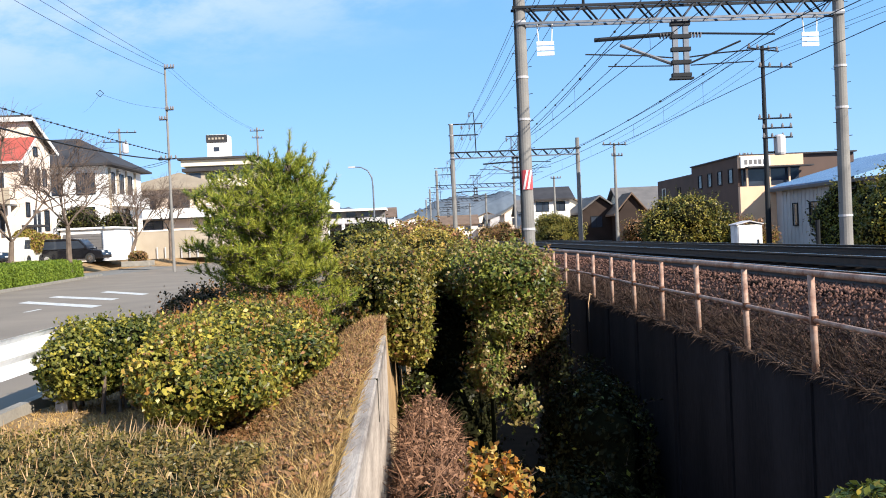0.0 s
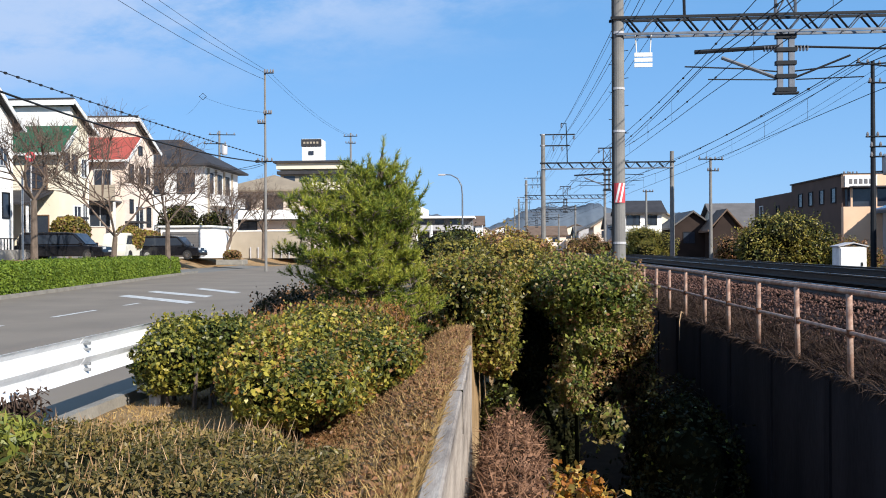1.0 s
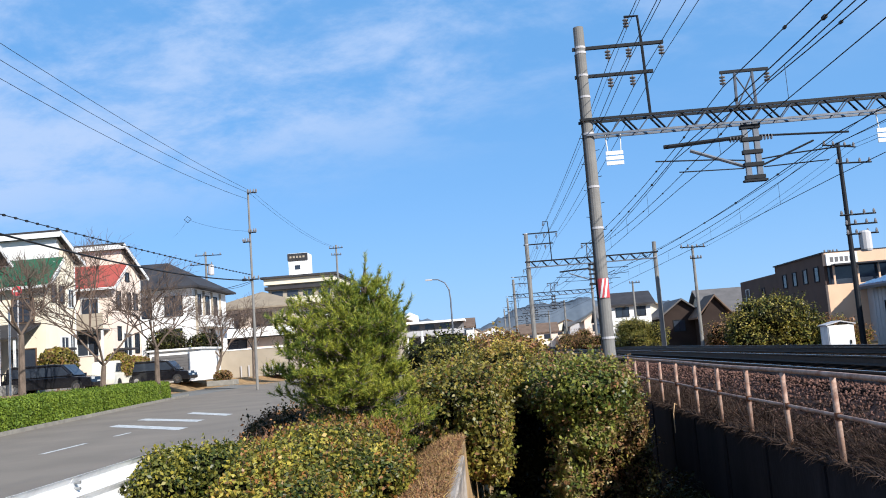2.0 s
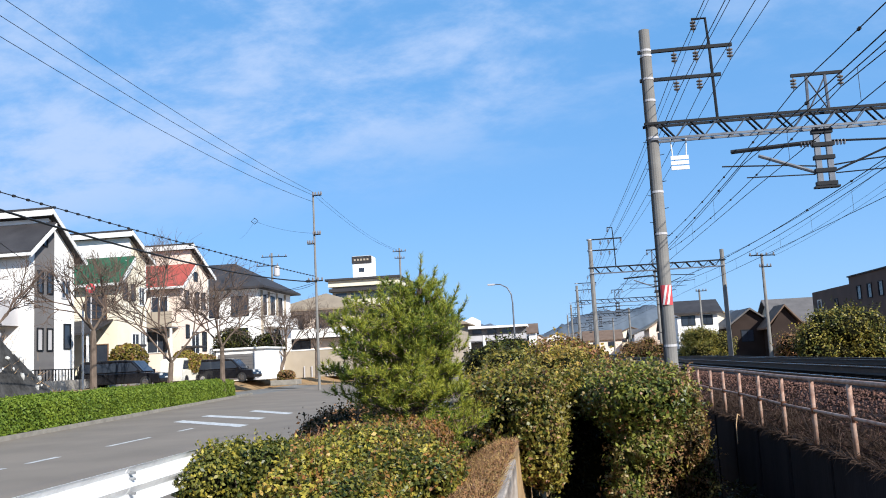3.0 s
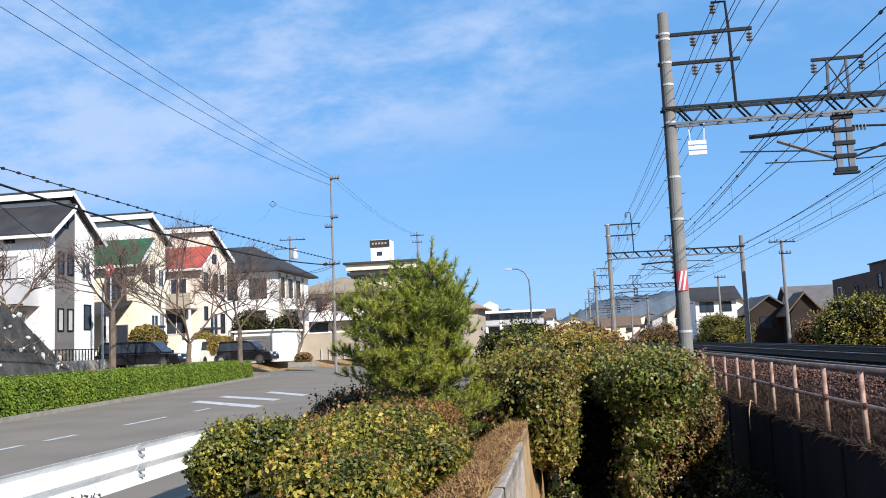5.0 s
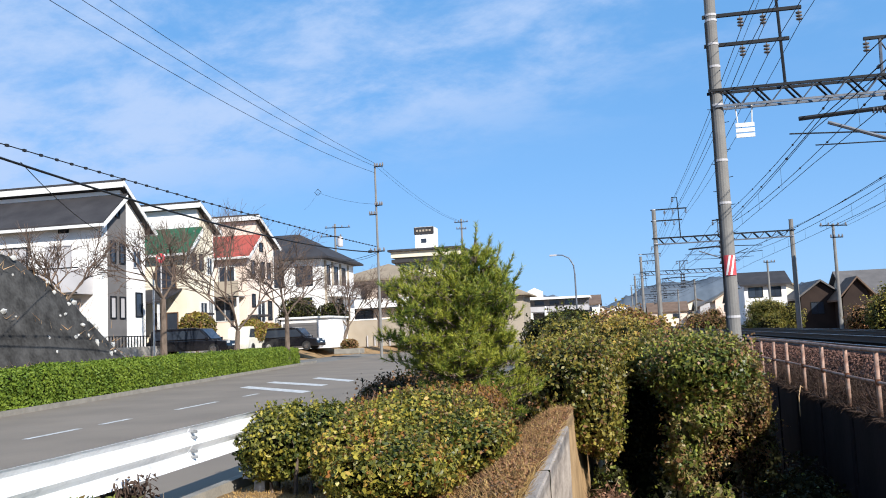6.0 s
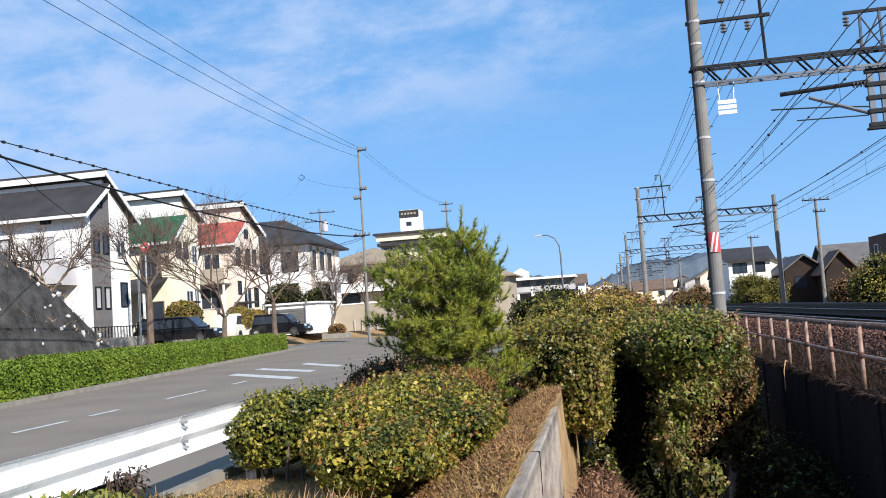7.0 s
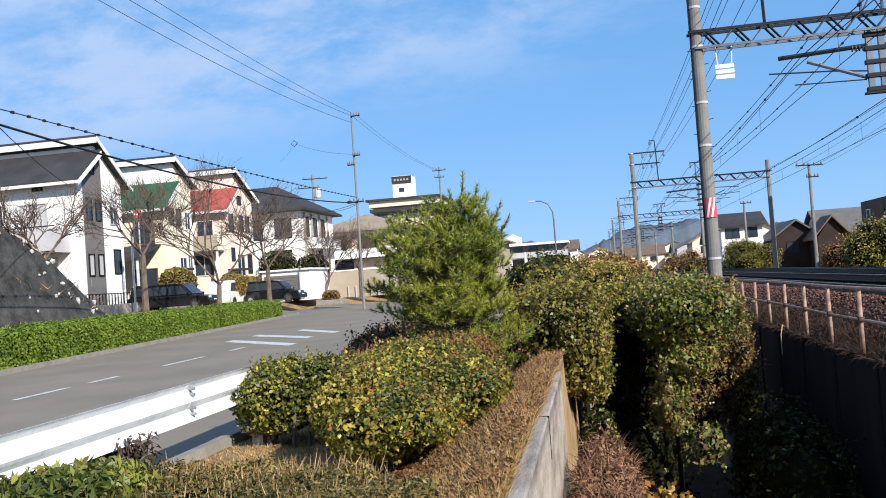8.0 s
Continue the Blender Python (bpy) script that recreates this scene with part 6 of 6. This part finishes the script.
# ---- larger buildings ahead ----
apt = thing("apartment_building", "tall pale apartment block with a roof tower", "building")
part("wall", boxm(-33.4, -23.6, 130, 144, 0, 13.4), "walltan", apt)
part("eave_band", boxm(-33.8, -23.2, 129.3, 144.7, 12.6, 13.1), "roofdark", apt)
part("roof", boxm(-33.9, -23.1, 129.4, 144.6, 13.4, 14.3), "wallcream", apt, "pale roof parapet")
part("eave_shadow", boxm(-34.3, -22.7, 128.9, 145.0, 14.3, 14.62), "roofdark", apt)
twr = part("tower", boxm(-30.2, -27.3, 130.5, 134, 14.55, 18.05), "wallwhite", apt, "white lift tower")
part("tower_sign", boxm(-30.3, -27.2, 130.36, 130.49, 16.9, 18.0), "roofdark", twr, "dark sign board")
for k in range(5):
    part("sign_bar", boxm(-29.95 + 0.5 * k, -29.65 + 0.5 * k, 130.32, 130.355, 17.3, 17.6), "walltan", twr)
part("window", boxm(-29.2, -28.4, 130.4, 130.49, 15.6, 16.2), "glass", twr)
for fl in range(4):
    z = 1.8 + 3.0 * fl
    for k in range(4):
        x = -32.9 + 2.4 * k
        part("window", boxm(x, x + 1.7, 129.93, 129.99, z, z + 1.6), "glass", apt)
    part("balcony", boxm(-33.2, -23.8, 128.6, 128.75, z - 0.6, z + 0.5), "wallcream", apt, "pale balcony parapet")
    part("balcony_floor", boxm(-33.2, -23.8, 128.75, 129.99, z - 0.7, z - 0.58), "walltan", apt)

br = thing("overpass", "white elevated walkway and low station building far ahead", "overpass")
part("deck", boxm(-26, -5, 150, 156, 4.4, 5.3), "wallbluegrey", br)
part("roof", boxm(-26.4, -4.6, 149.5, 156.5, 6.5, 6.85), "wallwhite", br)
part("wall", boxm(-26, -5, 151, 155, 5.3, 6.5), "wallgrey", br)
for k in range(8):
    part("pier", boxm(-25.4 + 2.6 * k, -24.9 + 2.6 * k, 150.2, 150.8, 0, 4.4), "wallwhite", br)
part("lower_wall", boxm(-26, -5, 153, 155, 0, 4.3), "wallgrey", br)
for k in range(7):
    part("window", boxm(-24.6 + 2.6 * k, -23.0 + 2.6 * k, 150.95, 150.99, 5.55, 6.3), "glass", br)
part("gable", prismm([(-15.2, 6.85), (-12.8, 6.85), (-12.8, 8.0), (-14.0, 8.6), (-15.2, 8.0)], "y", 150, 153), "wallwhite", br)
strip("road", lambda y: -14.0, lambda y: -4.0, [140.0, 149.0], 0.02, "asphalt", "grey road leading under the overpass", "road")
wp = thing("white_post", "white post beside the road far ahead", "post", (-7.4, 90, 0))
part("pole", tubem([(0, 0, -0.1), (0, 0, 3.8)], 0.11, 8), "whitepaint", wp)

# ---- across the railway ----
bb = thing("commercial_building", "two-storey building with brown sides, orange front and sign", "building")
part("wall", boxm(22.7, 31, 60.4, 70.5, 0, 6.2), "wallbrown", bb)
part("rear_wing", boxm(22.74, 31, 70.5, 80.5, 0, 5.7), "wallbrown", bb)
part("front", boxm(22.66, 27.2, 60.0, 60.38, 0, 4.05), "wallorange", bb, "orange rendered front wall")
part("front_top", boxm(22.66, 27.2, 60.0, 60.38, 5.35, 6.2), "wallorange", bb)
part("recess", boxm(22.9, 27.0, 60.3, 60.39, 4.05, 5.35), "glass", bb, "dark recessed balcony opening")
part("canopy", boxm(23.0, 27.6, 59.2, 60.0, 5.3, 5.4), "roofdark", bb)
for x in (23.2, 24.8, 26.2):
    part("post", boxm(x - 0.06, x + 0.06, 60.0, 60.1, 4.05, 5.35), "wallorange", bb)
part("parapet_cap", boxm(22.6, 31.1, 60.1, 70.6, 6.2, 6.3), "roofdark", bb)
sgn = part("sign_board", boxm(22.72, 24.8, 59.86, 59.98, 5.35, 6.15), "whitepaint", bb, "white sign board")
for k in range(5):
    part("sign_bar", boxm(22.98 + 0.33 * k, 23.18 + 0.33 * k, 59.835, 59.858, 5.58, 5.9), "wallgrey", sgn)
for k in range(4):
    window(bb, "-x", (22.7, 61.8 + 2.2 * k, 4.9), 0.8, 0.95, "darksteel", 0)
window(bb, "-x", (22.74, 78.5, 4.3), 0.9, 1.2, "whitepaint", 0)
window(bb, "-x", (22.74, 74.0, 4.4), 0.7, 0.7, "darksteel", 0)

gb = thing("storage_building", "pale grey metal-sided building with a low dark roof", "building")
part("wall", boxm(20.0, 27.0, 33.0, 47.2, 0, 3.2), "wallbluegrey", gb)
part("roof", prismm([(19.6, 3.15), (23.5, 3.5), (27.4, 3.15), (27.4, 3.3), (23.5, 3.66), (19.6, 3.3)], "y", 32.6, 47.8), "roofgrey", gb)
for y, w_ in ((45.4, 0.5), (43.2, 1.0), (40.6, 1.0)):
    window(gb, "-x", (20.0, y, 1.85), w_, 1.1, "darksteel", 0)
for y in np.arange(33.4, 47, 0.45):
    part("siding_rib", boxm(19.975, 20.0, float(y), float(y) + 0.05, 0.0, 3.15), "wallbluegrey", gb)
bl = thing("blue_roof_building", "low building with a blue metal roof", "building")
part("wall", boxm(25.2, 40, 52, 62, 0, 3.7), "wallbluegrey", bl)
part("roof", prismm([(24.6, 3.7), (32.5, 5.7), (40.6, 3.7), (40.6, 3.86), (32.5, 5.88), (24.6, 3.86)], "y", 50.6, 63), "roofblue", bl)
for k in range(18):
    part("roof_seam", prismm([(24.6, 3.86), (32.5, 5.88), (32.5, 5.93), (24.6, 3.91)], "y", 50.7 + 0.68 * k, 50.75 + 0.68 * k), "roofblue", bl)

cabinet = thing("relay_cabinet", "white metal equipment cabinet beside the tracks", "cabinet", (13.65, 36.0, 0.0))
part("body", bevelled(boxm(-0.52, 0.52, -0.4, 0.4, 0.0, 1.42), 0.03), "whitepaint", cabinet)
part("roof", prismm([(-0.58, 1.42), (0, 1.56), (0.58, 1.42), (0.58, 1.46), (0, 1.60), (-0.58, 1.46)], "y", -0.46, 0.46), "wallbluegrey", cabinet)
dr = part("door", boxm(-0.48, 0.48, -0.425, -0.402, 0.08, 1.36), "whitepaint", cabinet)
part("handle", boxm(0.3, 0.36, -0.46, -0.427, 0.65, 0.8), "darksteel", dr)
dp = thing("signal_post", "short dark steel post beside the far track", "post", (14.1, 30.5, 0))
part("post", tubem([(0, 0, 0), (0, 0, 1.5)], 0.08, 8), "darksteel", dp)

for x, y, z, hx_, hy_, hz_, kinds, lab, sd in (
        (15.4, 48, 1.2, 2.9, 2.4, 1.9, [("olive", 3500), ("green", 3000), ("dark", 1500)], "broad green bush before the brown building", 81),
        (20.2, 39.5, 1.2, 1.6, 2.2, 1.9, [("green", 3500), ("dark", 2500)], "dark green bush before the grey building", 82),
        (17.7, 30.5, 1.3, 1.9, 2.4, 2.0, [("green", 4000), ("olive", 3000)], "large green bush behind the mast", 83),
        (12.5, 78, 1.2, 2.6, 2.6, 1.7, [("olive", 2500), ("green", 2500)], "rounded green bush by the far gantry", 84),
        (16.6, 60, 0.9, 2.2, 2.5, 1.7, [("brownleaf", 3200), ("olive", 1000)], "dry reddish-brown scrub before the houses", 85),
        (20.4, 54, 0.6, 2.0, 2.0, 0.9, [("brownleaf", 2000), ("olive", 1500)], "low dry weeds before the orange wall", 86),
        (9.0, 92, 1.0, 2.5, 3.0, 1.6, [("brownleaf", 2500), ("olive", 1000)], "brown winter scrub beside the line", 87),
        (24.0, 28.0, 1.1, 3.0, 3.0, 1.8, [("green", 3000), ("olive", 2500)], "broad green bush beside the line", 88)):
    shrub("bush", lab, (x, y, z), (hx_, hy_, hz_), [(m, int(k * 1.9)) for m, k in kinds], 0.9, -0.8, sd, (0.14, 0.085), rough=0.2, stems=False, category="bush", lobes=16, lobe=0.42, depth=0.42, sprays=420, reach=0.5)


def gable_house(label, x0, x1, y0, y1, ze, zr, wall, roof, along="x", windows=()):
    h = thing("house", label, "house", group="houses across the railway")
    if along == "x":
        cy = (y0 + y1) / 2
        part("wall", prismm([(y0, 0), (y1, 0), (y1, ze), (cy, zr - 0.1), (y0, ze)], "x", x0, x1), wall, h)
        part("roof", prismm([(y0 - 0.6, ze - 0.3), (cy, zr), (y1 + 0.6, ze - 0.3), (y1 + 0.6, ze - 0.1), (cy, zr + 0.2), (y0 - 0.6, ze - 0.1)], "x", x0 - 0.5, x1 + 0.5), roof, h)
    else:
        cx = (x0 + x1) / 2
        part("wall", prismm([(x0, 0), (x1, 0), (x1, ze), (cx, zr - 0.1), (x0, ze)], "y", y0, y1), wall, h)
        part("roof", prismm([(x0 - 0.6, ze - 0.3), (cx, zr), (x1 + 0.6, ze - 0.3), (x1 + 0.6, ze - 0.1), (cx, zr + 0.2), (x0 - 0.6, ze - 0.1)], "y", y0 - 0.5, y1 + 0.5), roof, h)
    for x, z, w, hh in windows:
        window(h, "-y", (x, y0, z), w, hh, "darksteel", 1)
    return h


gable_house("white house with a dark roof across the line", 13.6, 18.0, 100, 106, 5.4, 6.6, "wallwhite", "roofdark", "x", [(14.8, 4.4, 1.4, 1.0), (16.8, 4.4, 1.2, 1.0), (15.5, 2.0, 1.6, 1.4)])
gable_house("low house with a grey tiled gable roof, walls coloured as shaded", 19.0, 23.0, 98, 106, 3.6, 5.2, "gableshade", "roofgrey", "y", [(20.6, 2.4, 1.2, 1.2)])
gable_house("cream house with a wide grey tiled roof", 24.0, 30.0, 98, 108, 3.3, 6.2, "wallcream", "roofgrey", "x", [(26.0, 2.2, 1.4, 1.3), (28.6, 2.2, 1.4, 1.3)])
gable_house("brown gable of a low tiled house, shade painted in", 22.2, 25.0, 94, 97.5, 3.2, 5.2, "gableshade", "roofbrown", "y", [])
rs = random.Random(3)
walls, roofs = ["wallcream", "wallwhite", "walltan", "wallpink", "wallbluegrey"], ["roofbrown", "roofgrey", "roofdark", "rooftan", "roofbrown"]
for i in range(34):
    y = 125 + 9 * i + rs.uniform(-3, 3)
    x = (rs.uniform(0.05, 0.28) if i % 3 else rs.uniform(-0.02, 0.1)) * y + 4
    if x < 16:
        x = 15 + rs.uniform(0, 0.035) * y
    w, d = rs.uniform(6, 10), rs.uniform(7, 10)
    k = rs.randrange(5)
    e = rs.uniform(3.5, 5.6)
    gable_house(("distant %s house with a tiled roof" % ["cream", "white", "tan", "pinkish", "grey"][k]), x, x + w, y, y + d, e, e + rs.uniform(1.4, 2.4), walls[k], roofs[rs.randrange(5)], rs.choice("xy"), [(x + w * 0.3, e - 1.4, 1.4, 1.1), (x + w * 0.7, e - 1.4, 1.4, 1.1)])
for i in range(16):
    y = 175 + 14 * i + rs.uniform(-4, 4)
    x = -0.02 * y - rs.uniform(0, 0.16) * y
    w, d = rs.uniform(7, 11), rs.uniform(7, 10)
    x = min(x, -w - 4)
    k = rs.randrange(5)
    e = rs.uniform(3.5, 7.0)
    gable_house(("distant %s house with a tiled roof" % ["cream", "white", "tan", "pinkish", "grey"][k]), x, x + w, y, y + d, e, e + rs.uniform(1.4, 2.4), walls[k], roofs[rs.randrange(5)], rs.choice("xy"), [(x + w * 0.3, e - 1.4, 1.4, 1.1), (x + w * 0.7, e - 1.4, 1.4, 1.1)])
for i in range(18):
    y = 238 + 10 * i + rs.uniform(-4, 4)
    w, d = rs.uniform(7, 11), rs.uniform(7, 10)
    x = rs.uniform(-0.035, 0.15) * y
    k = rs.randrange(5)
    e = rs.uniform(4.0, 6.5)
    gable_house("distant %s house beyond the bend of the line" % ["cream", "white", "tan", "pinkish", "grey"][k], x, x + w, y, y + d, e, e + rs.uniform(1.6, 2.6), walls[k], roofs[(0, 1, 4, 3, 0)[rs.randrange(5)]], rs.choice("xy"), [(x + w * 0.3, e - 1.4, 1.4, 1.1), (x + w * 0.7, e - 1.4, 1.4, 1.1)])
woods = thing("distant_trees", "brownish winter trees among the distant houses", "trees", kind="stuff")
pp = []
for i in range(60):
    y, hgt = rs.uniform(236, 430), rs.uniform(3.5, 6.5)
    x = rs.uniform(-0.04, 0.17) * y
    q = np.clip(rng.normal(0, 0.5, (700, 3)), -1.0, 1.0) * (hgt * 0.8, hgt * 0.8, hgt * 0.5) + (x, y, hgt * 0.55)
    q[:, 2] = np.maximum(q[:, 2], 0)
    pp.append(q)
for i in range(110):
    y = rs.uniform(105, 420)
    x = (rs.uniform(-0.05, 0.0) if i % 3 == 0 else rs.uniform(-0.16, 0.42)) * y
    if (-30 < x < 19 and y < 112) or 1 < x < 16:
        continue
    hgt = rs.uniform(2.0, 4.2) * (0.75 if y < 200 else 1.0)
    q = np.clip(rng.normal(0, 0.5, (900, 3)), -1.0, 1.0) * (hgt * 0.8, hgt * 0.8, hgt * 0.5) + (x, y, hgt * 0.6)
    q[:, 2] = np.maximum(q[:, 2], 0)
    pp.append(q)
pp = np.concatenate(pp)
part("foliage", quads(pp, np.tile((0, -0.6, 0.6), (len(pp), 1)), 0.36, 0.26, 0.8), "brownleaf", woods)

# hills on the skyline, their haze put into the material colour
hv, hf = [], []
hxs = np.linspace(-1500, 1700, 900)
for i, x in enumerate(hxs):
    z = 28 + 7 * noise.noise(Vector((x * 0.006, 0, 0))) + 9 * noise.noise(Vector((x * 0.017, 5, 0))) + 4.0 * noise.noise(Vector((x * 0.05, 9, 0))) + 3.0 * noise.noise(Vector((x * 0.17, 2, 0))) + 2.2 * noise.noise(Vector((x * 0.6, 4, 0))) + 13 * smooth(-20, 90, x)
    z += 13 * math.exp(-((x + 85) / 38) ** 2) + 6 * math.exp(-((x - 85) / 60) ** 2)
    hv += [(x, 960, -5), (x, 985, z * 0.72), (x, 1010, z), (x, 1100, -5)]
for i in range(len(hxs) - 1):
    for k in range(3):
        hf.append((4 * i + k, 4 * i + 4 + k, 4 * i + 5 + k, 4 * i + 1 + k))
tagged(part("backdrop", (hv, hf), "hill", smooth=True), "low wooded hills on the skyline, haze painted in as blue-grey", "hills", kind="structure")
